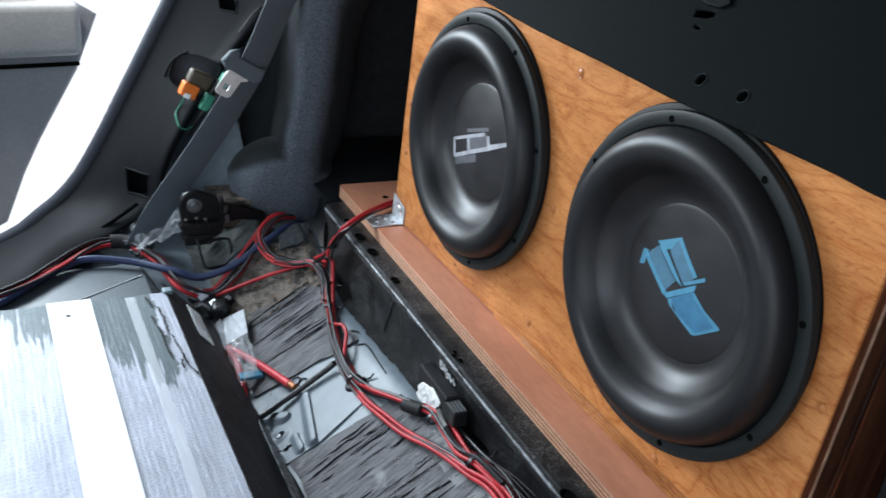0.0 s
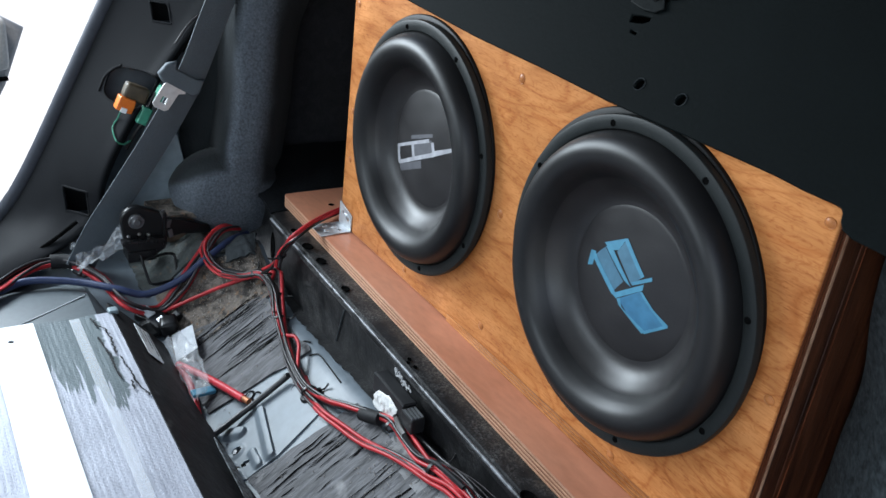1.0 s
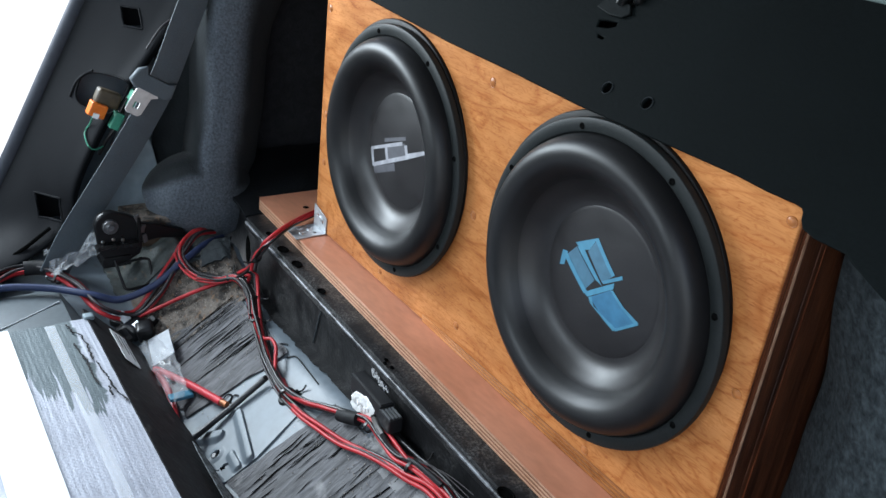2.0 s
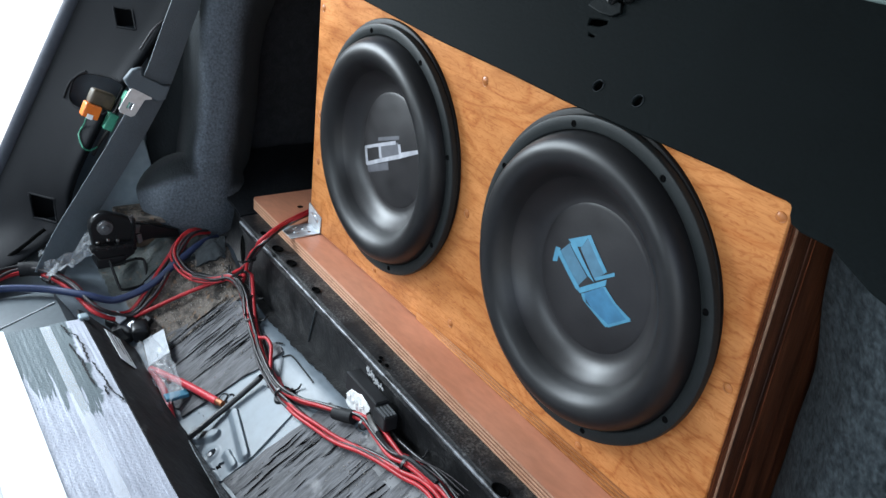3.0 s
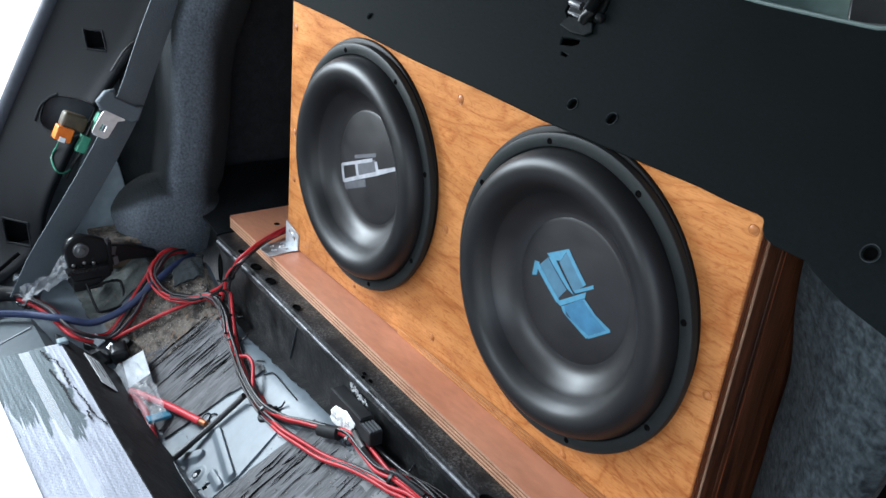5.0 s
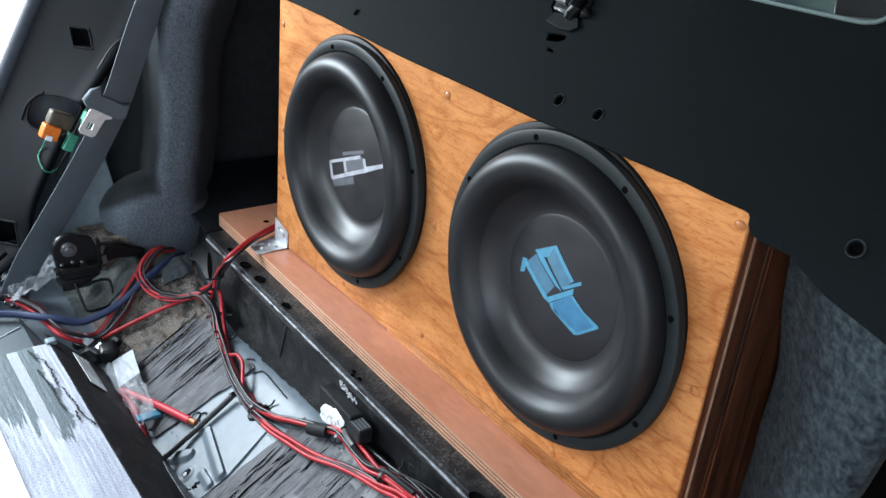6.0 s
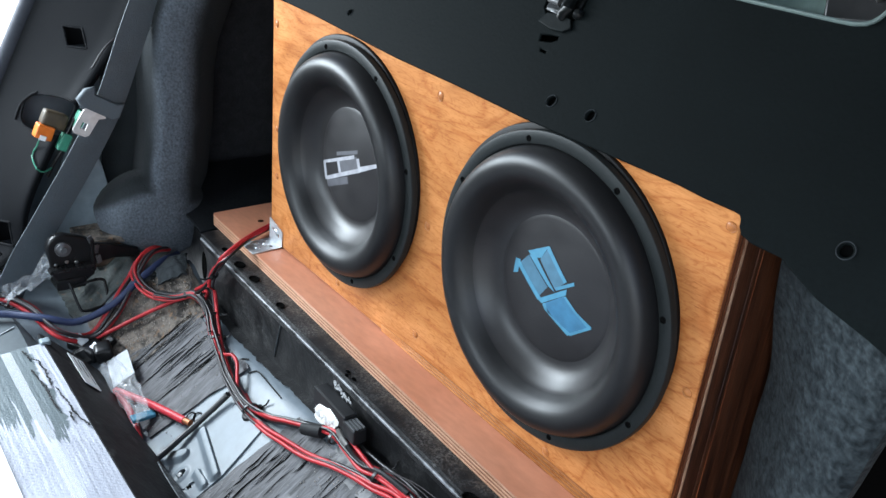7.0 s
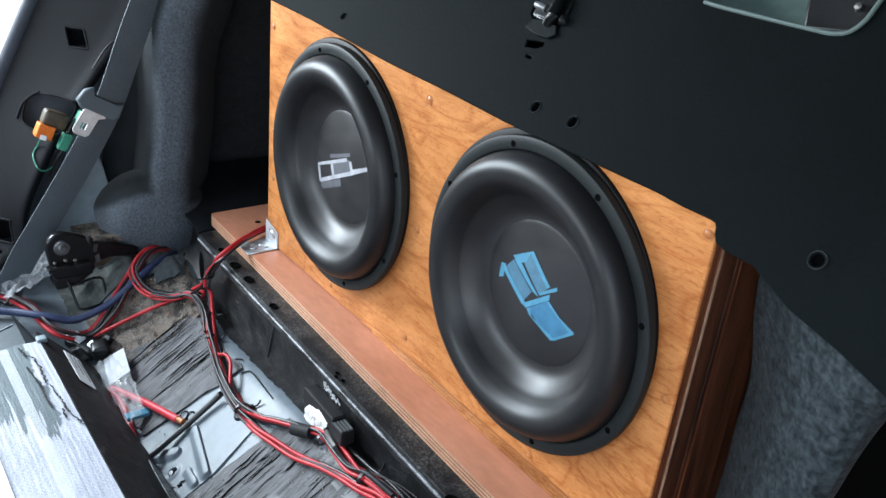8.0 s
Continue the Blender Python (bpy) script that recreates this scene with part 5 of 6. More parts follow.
def on_scrap(u, v):
    x = (-0.750 * (1 - u) - 0.731 * u) * (1 - v) + (-0.695 * (1 - u) - 0.677 * u) * v
    y = (-0.109 * (1 - u) - 0.070 * u) * (1 - v) + (-0.132 * (1 - u) - 0.093 * u) * v + 0.003 * noise.noise(Vector((u * 4, v * 7, 3)))
    return Vector((x, y, floor_z(x, y) + 0.009 + 0.003 * noise.noise(Vector((u * 5, v * 7, 4)))))


part("sheet", sheet([[on_scrap(u / 20, v / 24) for v in range(25)] for u in range(21)], -0.004), M_CASE_WORN, scrap)
for k in range(9):
    a, b = 0.06 + 0.10 * k, 0.28 + 0.05 * (k * 7 % 5)
    part("crack", tube([on_scrap(0.12 + b * t, a + 0.03 * math.sin(5 * t + k)) + Vector((0, 0, 0.0003)) for t in (0, 0.3, 0.6, 1.0)], 0.0006, 5), M_BLACK, scrap)
part("crack", tube([on_scrap(0.60 + 0.03 * math.sin(9 * t), 0.04 + 0.9 * t) + Vector((0, 0, 0.0003)) for t in (0, 0.25, 0.5, 0.75, 1.0)], 0.0009, 5), M_BLACK, scrap)

# ---- foil covered slab ----
slab = thing("foil_slab", (-0.15, -0.6, -0.42), "low slab covered in silver aluminium foil with a black taped side", "slab")


def foil_top():
    rows = []
    for i in range(61):
        x = -0.615 + 1.1 * i / 60
        rows.append([(x, -1.05 + 0.726 * j / 48, -0.300 + 0.0012 * noise.noise(Vector((x * 6, j * 0.9, 0))) + 0.0008 * noise.noise(Vector((x * 40, j * 2.0, 3)))) for j in range(49)])
    return sheet(rows, -0.003)


part("foil", foil_top(), M_FOIL, slab, "creased silver foil", True)
part("end_face", box(-0.614, -0.606, -1.04, -0.326, -0.42, -0.304), M_FOIL_DULL, slab)


def side_bm():
    rows = []
    for i in range(56):
        x = -0.640 + 1.1 * i / 55
        w = 0.004 * noise.noise(Vector((x * 18, 0, 7)))
        rows.append([(x, -0.3235, -0.2985), (x, -0.319, -0.301), (x, -0.30, -0.322 + w), (x, -0.27, -0.356 - w), (x, -0.246 + w, -0.392 + floor_z(x, -0.3) + 0.413), (x, -0.235 + w, -0.417 + floor_z(x, -0.3) + 0.413)])
    return sheet(rows, -0.004)


part("tape_side", side_bm(), M_CLOTH, slab, "matt black tape down the side", True)
# torn foil that shows the dull layer below
for k, pts in enumerate(([(-0.603, -0.353), (-0.580, -0.349), (-0.570, -0.342), (-0.542, -0.340), (-0.523, -0.341), (-0.501, -0.342)], [(-0.552, -0.354), (-0.528, -0.353), (-0.507, -0.349), (-0.486, -0.350), (-0.465, -0.350), (-0.443, -0.348)],
                         [(-0.500, -0.339), (-0.477, -0.337), (-0.458, -0.335), (-0.434, -0.335), (-0.412, -0.329), (-0.398, -0.325)], [(-0.439, -0.338), (-0.425, -0.340), (-0.418, -0.340)])):
    rnd = random.Random(k + 40)
    near, far = [], []
    for (ax, ay), (bx, by) in zip(pts, pts[1:]):
        for q in range(6):
            x, y, w = ax + (bx - ax) * q / 6, ay + (by - ay) * q / 6 + rnd.uniform(-0.0011, 0.0011), rnd.uniform(0.0003, 0.0016)
            near.append((x, y - w))
            far.append((x, y + w))
    part("tear", plate(near + far[::-1], [], 0.0008, Matrix.Translation((0, 0, -0.2972))), M_CLOTH, slab, "jagged tear that shows the black backing")
part("corner_scrap", box(-0.624, -0.610, -0.328, -0.314, -0.303, -0.296, 0.003, None, 3), M_FOIL_DULL, slab, "pale scrap at the corner")
SM = Matrix.Translation((-0.575, -0.283, -0.3385)) @ pose(0, 0, 0, -49, 0, 0)
part("label", plate(rect(-0.045, 0.040, -0.016, 0.014, 0.002), [], 0.0008, SM), M_STICKER, slab, "grey rectangular sticker")
for k in range(3):
    part("print", box(-0.038, 0.025 - 0.012 * k, 0.008 - 0.008 * k, 0.0095 - 0.008 * k, 0.0005, 0.0010, 0, SM), M_WIREGREY, slab)
NM = Matrix.Translation((-0.32, -0.262, -0.3655)) @ pose(0, 0, 0, -49, 0, 0)
part("net_scrap", plate([(-0.045, -0.006), (-0.020, 0.004), (0.06, 0.010), (0.14, 0.012), (0.14, -0.016), (0.04, -0.012), (-0.02, -0.010)], [], 0.0012, NM @ Matrix.Translation((0, 0, 0.008))), M_NET, slab, "grey net scrap stuck to the side")
part("tape", sheet([[(-0.607 + 0.70 * i / 60, -0.380 + 0.013 * j / 4 + 0.0006 * noise.noise(Vector((i * 0.4, j, 2))), -0.2976 + 0.0012 * noise.noise(Vector(((-0.607 + 0.70 * i / 60) * 6, 45, 0)))) for j in range(5)] for i in range(61)], 0.0006), M_TAPE, slab, "thin pale tape along the foil", True)
strip = thing("white_strip", (-0.3, -0.457, -0.298), "flat white painted strip lying on the foil", "strip")
part("strip", plate(rect(-0.612, 0.15, -0.478, -0.424, 0.001), [circle(-0.574, -0.455, 0.004, 16)], 0.002, Matrix.Translation((0, 0, -0.2962)), 0.0004), M_WHITE, strip)
part("hole_floor", lathe([(0, 0), (0.0042, 0)], Matrix.Translation((-0.574, -0.455, -0.2968)), 16), M_CLOTH, strip)

# ---- sound deadening sheets on the floor ----
def mat_sheet(x0, x1, y0, y1, seed, skew=0.0):
    rnd = random.Random(seed)
    rows = []
    nx, ny = 150, 36
    for i in range(nx + 1):
        u = i / nx
        row = []
        for j in range(ny + 1):
            v = j / ny
            x = x0 + (x1 - x0) * u + skew * v + 0.004 * noise.noise(Vector((v * 6, seed, u * 3)))
            y = y0 + (y1 - y0) * v + 0.004 * noise.noise(Vector((u * 6, seed + 3, 0)))
            h = 0.004 + 0.0016 * noise.noise(Vector((x * 130, y * 20, seed)))
            row.append((x, y, floor_z(x, y) + h))
        rows.append(row)
    return sheet(rows, -0.003)


def crack(x0, y0, y1, wide, seed, k):
    """A wavy torn line in the sheet that tapers out at both ends."""
    rows = []
    for q in range(15):
        u = q / 14
        y = y0 + (y1 - y0) * u
        x = x0 + 0.10 * (y - y0) + 0.0035 * noise.noise(Vector((y * 45, k * 3.1, seed)))
        w = wide * (0.12 + math.sin(math.pi * u)) * (1 + 0.7 * noise.noise(Vector((y * 160, k, seed + 2))))
        rows.append([(x + w * c, y, floor_z(x, y) + 0.0047 + 0.0016 * noise.noise(Vector(((x + w * c) * 130, y * 20, seed)))) for c in (-0.5, 0.5)])
    return sheet(rows, -0.0003)


for a in ((-0.655, -0.478, -0.232, -0.104, 1, 0.045), (-0.315, 0.05, -0.235, -0.106, 2, 0.03)):
    d = tagged(part("sound_mat", mat_sheet(*a), M_MAT, None, "", True), "worn grey-black ribbed sound deadening sheet on the floor", "sound mat", "sound mats")
    # torn dark grooves
    rnd = random.Random(a[4])
    for k in range(40 if a[4] == 1 else 90):
        xx = a[0] + 0.025 + (a[1] - a[0] - 0.04) * rnd.random()
        y0 = a[2] + 0.006 + (a[3] - a[2]) * rnd.random() * 0.7
        y1 = min(y0 + (0.03 + 0.08 * rnd.random() if a[4] == 1 else 0.015 + 0.055 * rnd.random() ** 2), a[3] - 0.005)
        part("groove", crack(xx, y0, y1, 0.0005 + 0.0015 * rnd.random() ** 2, a[4], k), M_BLACK, d)

dust = tagged(part("dust_patch", mat_sheet(-0.735, -0.625, -0.232, -0.078, 5, 0.03), M_DIRT, None, "", True), "brown dusty felt scrap against the cross member", "underlay")

# steel of the seat mount, added as a sheet over the floor
tagged(part("dust_patch", mat_sheet(-0.830, -0.742, -0.250, -0.085, 6, 0.0), M_MOUNT, None, "", True), "grey-green dusty steel sheet beneath the belt anchor", "underlay")
tagged(part("dust_strip", mat_sheet(-0.20, 0.16, -0.122, -0.076, 9, 0.0), M_FLOORDUST, None, "", True), "grey dirt gathered along the foot of the cross member", "dirt", "", "stuff")
# bracket plate riveted to the floor
pl = thing("floor_plate", (-0.37, -0.21, -0.39), "pressed blue-grey steel seat bracket with beads and holes on the floor", "bracket")


def bead(x, y, a, b, w):
    """1 on the line from a to b, falling to 0 at the width w."""
    (ax, ay), (bx, by) = a, b
    t = min(1, max(0, ((x - ax) * (bx - ax) + (y - ay) * (by - ay)) / ((bx - ax) ** 2 + (by - ay) ** 2)))
    return 1 - step01(w * 0.4, w, math.hypot(x - ax - t * (bx - ax), y - ay - t * (by - ay)))


PLATE_HOLES = ((-0.370, -0.229, 0.0058), (-0.341, -0.2275, 0.0045), (-0.343, -0.2395, 0.0055))


def plate_grid():
    rows = []
    for i in range(101):
        row = []
        for j in range(81):
            u, v = i / 100, j / 80
            x = -0.438 + 0.118 * u + 0.010 * (1 - v) * (1 - u) + 0.008 * (1 - abs(2 * v - 0.9))
            y = -0.246 + 0.100 * v - 0.008 * (1 - v) * (u - 0.5) + 0.012 * v * u
            h = 0.0035 + 0.0065 * bead(x, y, (-0.403, -0.186), (-0.320, -0.204), 0.0070) + 0.0050 * bead(x, y, (-0.350, -0.2165), (-0.322, -0.2185), 0.0060)
            h += 0.0070 * bead(x, y, (-0.425, -0.2405), (-0.395, -0.2160), 0.010) + 0.0025 * bead(x, y, (-0.370, -0.229), (-0.3701, -0.229), 0.013)
            row.append((x, y, floor_z(x, y) + h))
        rows.append(row)
    return rows


part("plate", sheet(plate_grid(), -0.003, lambda q: any(math.hypot(q.x - a, q.y - b) < r for a, b, r in PLATE_HOLES)), M_PAINT, pl, "", True)
for a, b, r in PLATE_HOLES:
    part("hole_floor", lathe([(0, 0), (r * 1.3, 0)], Matrix.Translation((a, b, floor_z(a, b) + 0.0006)), 16), M_BLACK, pl, "dark hole")
part("bolt", lathe([(0, 0.004), (0.0032, 0.0038), (0.0042, 0.0025), (0.0042, 0)], Matrix.Translation((-0.370, -0.229, floor_z(-0.370, -0.229) + 0.002)) @ pose(0, 0, 0, 36.9, 0, 0), 12), M_BOLT, pl, "dull bolt head", True)
for cxy in ((-0.447, -0.183), (-0.390, -0.141), (-0.436, -0.178)):
    r_ = lathe([(0.0055, 0.0006), (0.0065, 0.002), (0.008, 0.0006), (0.0065, 0.0)], Matrix.Translation((*cxy, floor_z(*cxy) + 0.001)) @ pose(0, 0, 0, 36.9, 0, 0), 20, True)
    part("floor_ring", r_, M_MEMBER, floor)
part("grommet", lathe([(0.0036, 0.0025), (0.0050, 0.0050), (0.0085, 0.0060), (0.0110, 0.0035), (0.0120, 0.0)], Matrix.Translation((-0.360, -0.1365, floor_z(-0.360, -0.1365) + 0.001)) @ pose(0, 0, 0, 36.9, 0, 0), 24), M_CASE, floor, "black rubber grommet", True)
for pts in ([(-0.464, -0.105), (-0.460, -0.100), (-0.451, -0.095)], [(-0.427, -0.107), (-0.420, -0.101), (-0.410, -0.099), (-0.373, -0.101), (-0.339, -0.103)], [(-0.368, -0.176), (-0.362, -0.172), (-0.354, -0.174)], [(-0.330, -0.138), (-0.345, -0.165), (-0.345, -0.200), (-0.330, -0.222)]):
    part("floor_mark", tube([(x, y, floor_z(x, y) + 0.0012) for x, y in pts], 0.0011, 5), M_CLOTH, floor)

# ---- cables ----
MAIN = [(-0.62, 0.06, -0.180), (-0.598, 0.013, -0.180), (-0.584, -0.018, -0.180), (-0.562, -0.053, -0.180), (-0.553, -0.079, -0.191), (-0.560, -0.087, -0.208), (-0.580, -0.087, -0.231), (-0.590, -0.088, -0.262), (-0.572, -0.093, -0.288), (-0.536, -0.105, -0.302), (-0.456, -0.140, -0.322)]
LOOP = [(-0.780, -0.085, -0.275), (-0.757, -0.128, -0.266), (-0.736, -0.154, -0.281), (-0.706, -0.155, -0.294), (-0.676, -0.143, -0.300), (-0.650, -0.121, -0.296), (-0.634, -0.102, -0.287), (-0.608, -0.095, -0.287), (-0.569, -0.099, -0.292), (-0.536, -0.108, -0.303)]
PAIR = [(-0.775, -0.085, -0.278), (-0.752, -0.126, -0.270), (-0.726, -0.171, -0.303), (-0.708, -0.205, -0.338), (-0.703, -0.238, -0.363), (-0.708, -0.283, -0.345), (-0.777, -0.305, -0.332), (-0.828, -0.340, -0.325), (-0.836, -0.376, -0.326), (-0.813, -0.412, -0.326), (-0.772, -0.452, -0.327), (-0.72, -0.51, -0.328), (-0.66, -0.62, -0.328)]
THIN = [(-0.600, -0.095, -0.285), (-0.638, -0.082, -0.289), (-0.663, -0.148, -0.317), (-0.689, -0.211, -0.352), (-0.700, -0.236, -0.366)]
BLUE = [(-0.60, -0.72, -0.333), (-0.645, -0.60, -0.333), (-0.694, -0.530, -0.333), (-0.741, -0.486, -0.333), (-0.785, -0.437, -0.332), (-0.792, -0.399, -0.329), (-0.771, -0.34, -0.331), (-0.734, -0.292, -0.332), (-0.720, -0.252, -0.342), (-0.715, -0.201, -0.325), (-0.719, -0.155, -0.294), (-0.735, -0.112, -0.277), (-0.76, -0.075, -0.282)]


def cable(name, pts, r, material, label, off=(0, 0), wobble=0.0, seed=0):
    ob = part(name, tube(pts, r, 12, 0.006, off, wobble, seed), material, None, "", True)
    return tagged(ob, label, "cable", "cables on the floor")


STEM = MAIN[:10]
BRANCH = MAIN[:7] + [(-0.604, -0.090, -0.262), (-0.628, -0.098, -0.283)]
LOW = [(-0.492, -0.118, -0.313), (-0.440, -0.130, -0.318), (-0.371, -0.138, -0.319), (-0.309, -0.137, -0.312), (-0.268, -0.133, -0.306), (-0.221, -0.127, -0.297), (-0.175, -0.116, -0.284), (-0.138, -0.108, -0.276), (-0.107, -0.105, -0.270), (-0.071, -0.101, -0.263), (-0.02, -0.108, -0.260), (0.08, -0.13, -0.262)]
UP = [(-0.492, -0.118, -0.312), (-0.440, -0.130, -0.315), (-0.370, -0.139, -0.313), (-0.315, -0.133, -0.304), (-0.286, -0.124, -0.295), (-0.249, -0.113, -0.283), (-0.212, -0.103, -0.272), (-0.176, -0.105, -0.271), (-0.140, -0.107, -0.269), (-0.109, -0.101, -0.262), (-0.060, -0.099, -0.257), (0.03, -0.11, -0.255)]
SIDE = UP[:6] + [(-0.216, -0.101, -0.271), (-0.177, -0.096, -0.266), (-0.148, -0.098, -0.264), (-0.115, -0.100, -0.261), (-0.060, -0.097, -0.256), (0.03, -0.105, -0.254)]
JOIN = LOOP[4:]
TUCK = [(-0.396, -0.123, -0.326), (-0.360, -0.131, -0.320)]
WIRES = [(M_RED, 0.0027, STEM + UP, (-0.0045, 0.002)), (M_RED, 0.0026, BRANCH, (0.001, 0.0045)), (M_WIREBLACK, 0.0023, BRANCH, (-0.004, 0.000)), (M_WIREGREY, 0.0021, STEM + UP, (-0.001, -0.002)), (M_RED, 0.0025, TUCK + LOW[3:], (0.005, 0.003)),
         (M_RED, 0.0024, JOIN + UP, (0.003, 0.001)), (M_WIREBLACK, 0.0022, JOIN + LOW, (0.004, 0.003)), (M_RED, 0.0024, TUCK + SIDE[3:], (0.003, 0.004)), (M_WIREBLACK, 0.0022, JOIN + UP, (0.001, 0.0055)),
         (M_WIREGREY, 0.0020, JOIN + UP, (-0.001, 0.003)), (M_WIREBLACK, 0.0022, JOIN + LOW, (-0.001, -0.002)), (M_WIREBLACK, 0.0022, JOIN + SIDE, (-0.006, 0.001)),
         (M_RED, 0.0026, TUCK + LOW[3:], (0.009, 0.001)), (M_WIREGREY, 0.0018, JOIN + LOW, (0.007, 0.001)), (M_RED, 0.0024, TUCK + UP[3:], (-0.001, 0.001))]
for i, (mm, r, pts, off) in enumerate(WIRES):
    nm = "red" if mm is M_RED else "black" if mm is M_WIREBLACK else "grey"
    cable(nm + "_wire", pts, r, mm, "%s wire in the loom along the floor" % {"red": "red", "black": "black", "grey": "thin grey-brown"}[nm], off, 0.006 if pts[0] != MAIN[0] else 0.003, i + 1)
# red slack loop beside the loom
cable("red_wire", [(-0.490, -0.119, -0.312), (-0.473, -0.117, -0.306), (-0.464, -0.113, -0.302), (-0.444, -0.115, -0.303), (-0.423, -0.125, -0.309), (-0.402, -0.135, -0.316)], 0.0025, M_RED, "red slack wire standing out of the loom", (0, 0.003), 0.002, 41)
for i, (mm, r, off) in enumerate([(M_RED, 0.0025, (0.0005, 0.005)), (M_WIREGREY, 0.0021, (-0.004, 0.002)), (M_WIREBLACK, 0.0022, (0.004, 0.003)), (M_RED, 0.0022, (0.006, -0.001))]):
    cable("red_wire" if mm is M_RED else "grey_wire" if mm is M_WIREGREY else "black_wire", LOOP, r, mm, "%s wire looping out from under the liner" % ("red" if mm is M_RED else "grey-brown" if mm is M_WIREGREY else "black"), off, 0.006, 10 + i)
for i, (mm, r, off) in enumerate([(M_RED, 0.0034, (-0.004, 0.0)), (M_RED, 0.0034, (0.005, 0.002)), (M_WIREBLACK, 0.0026, (0.001, 0.006)), (M_WIREGREY, 0.0024, (-0.008, 0.004))]):
    cable("red_wire" if mm is M_RED else "black_wire", PAIR, r, mm, "%s wire running along the sill" % ("red" if mm is M_RED else "black"), off, 0.007, 20 + i)
cable("red_wire", THIN, 0.003, M_RED, "thin red wire crossing the dusty floor", (0, 0), 0.003, 31)
cable("blue_cable", BLUE, 0.0056, M_BLUE, "thick dark blue cable along the sill", (0, 0.002))
for a, b, i, w in (((-0.580, -0.088, -0.232), (0, 0, 0), 0, 0.007), ((-0.569, -0.098, -0.291), 0, 1, 0.010), ((-0.356, -0.138, -0.314), 0, 2, 0.011), ((-0.205, -0.104, -0.272), 0, 3, 0.009), ((-0.112, -0.101, -0.264), 0, 4, 0.012), ((-0.640, -0.108, -0.290), 0, 5, 0.008), ((-0.80, -0.322, -0.327), 0, 6, 0.013), ((-0.525, -0.110, -0.306), 0, 7, 0.009)):
    d = {0: (-0.2, -0.15, -0.95), 1: (0.6, -0.2, -0.7), 2: (0.9, -0.15, 0), 3: (0.9, 0.2, 0.2), 4: (0.9, 0.1, 0.1), 5: (0.5, 0.6, 0.2), 6: (-0.7, -0.6, 0), 7: (0.9, -0.2, -0.1)}[i]
    q = Vector(d).to_track_quat("Z", "Y").to_matrix().to_4x4()
    tie = thing("cable_tie", a, "black plastic cable tie round the wires", "cable tie", "cable ties")
    part("band", lathe([(w * 0.86, -0.002), (w, -0.002), (w, 0.002), (w * 0.86, 0.002)], Matrix.Translation(a) @ q @ Matrix.Diagonal((1, 0.8, 1, 1)), 20, True), M_WIREBLACK, tie, "", True)
    part("head", box(w - 0.002, w + 0.004, -0.003, 0.003, -0.003, 0.003, 0.001, Matrix.Translation(a) @ q), M_WIREBLACK, tie)
    part("tail", tube([Matrix.Translation(a) @ q @ Vector((w, 0, 0)), Matrix.Translation(a) @ q @ Vector((w + 0.008, 0.004, 0.003)), Matrix.Translation(a) @ q @ Vector((w + 0.012, 0.012, 0.004))], 0.0013, 5), M_WIREBLACK, tie)
tape_ob = part("tape_wrap", tube([(-0.255, -0.1155, -0.286), (-0.240, -0.1115, -0.281), (-0.226, -0.107, -0.276)], 0.0085, 12, wobble=0.001, seed=2), M_CLOTH, None, "", True)
tagged(tape_ob, "black tape wrapped round the loom", "tape")

tagged(part("tape_wrap", tube([(-0.826, -0.334, -0.322), (-0.835, -0.350, -0.3225), (-0.838, -0.366, -0.323)], 0.0115, 12, wobble=0.001, seed=8), M_CLOTH, None, "", True), "black tape wrapped round the wires on the sill", "tape")
power = thing("power_cable", (-0.5, -0.21, -0.38), "thick pinkish red power cable with bare copper end", "cable")
part("jacket", tube([(-0.592, -0.234, -0.397), (-0.585, -0.232, -0.395), (-0.51, -0.212, -0.378), (-0.437, -0.196, -0.363)], 0.0054, 12), M_REDTHICK, power, "", True)
part("copper_end", tube([(-0.438, -0.196, -0.363), (-0.431, -0.195, -0.361), (-0.424, -0.193, -0.360)], 0.0044, 10), M_COPPER, power, "bare copper strands", True)
hose = part("black_hose", tube([(-0.44, -0.275, -0.392), (-0.411, -0.254, -0.391), (-0.417, -0.206, -0.371), (-0.411, -0.152, -0.328), (-0.409, -0.145, -0.320)], 0.0042, 10), M_WIREBLACK, None, "", True)
tagged(hose, "black rubber hose end lying across the floor", "hose")
low = part("red_wire", tube([(-0.60, -0.236, -0.398), (-0.548, -0.234, -0.403), (-0.48, -0.245, -0.404), (-0.411, -0.260, -0.398)], 0.0055, 10), M_REDTHICK, None, "", True)
tagged(low, "red cable running down beside the slab", "cable")

# clear plastic bag with a blue seal
bag = thing("plastic_bag", (-0.56, -0.235, -0.40), "clear plastic bag scrap with a blue seal strip", "bag")
rows = [[(-0.648 + 0.155 * u + 0.004 * noise.noise(Vector((u * 9, v * 9, 1))), -0.246 + 0.040 * v * (1 - 0.4 * u) + 0.004 * noise.noise(Vector((u * 9, v * 9, 5))), -0.385 + 0.012 * noise.noise(Vector((u * 7, v * 7, 9))) - 0.006 * u + 0.02 * v) for v in [k / 10 for k in range(11)]] for u in [k / 20 for k in range(21)]]
part("film", sheet(rows, 0.0004), M_BAG, bag, "", True)
part("seal", box(-0.515, -0.500, -0.245, -0.212, -0.392, -0.386, 0.002), M_BLUE_LOGO, bag, "light blue seal strip")
part("paper", plate([(-0.030, -0.012), (0.022, -0.022), (0.030, 0.016), (-0.018, 0.024)], [], 0.001, Matrix.Translation((-0.622, -0.222, -0.377)) @ pose(0, 0, 0, 42, 8, 0)), M_PAPER, bag, "pale paper corner")

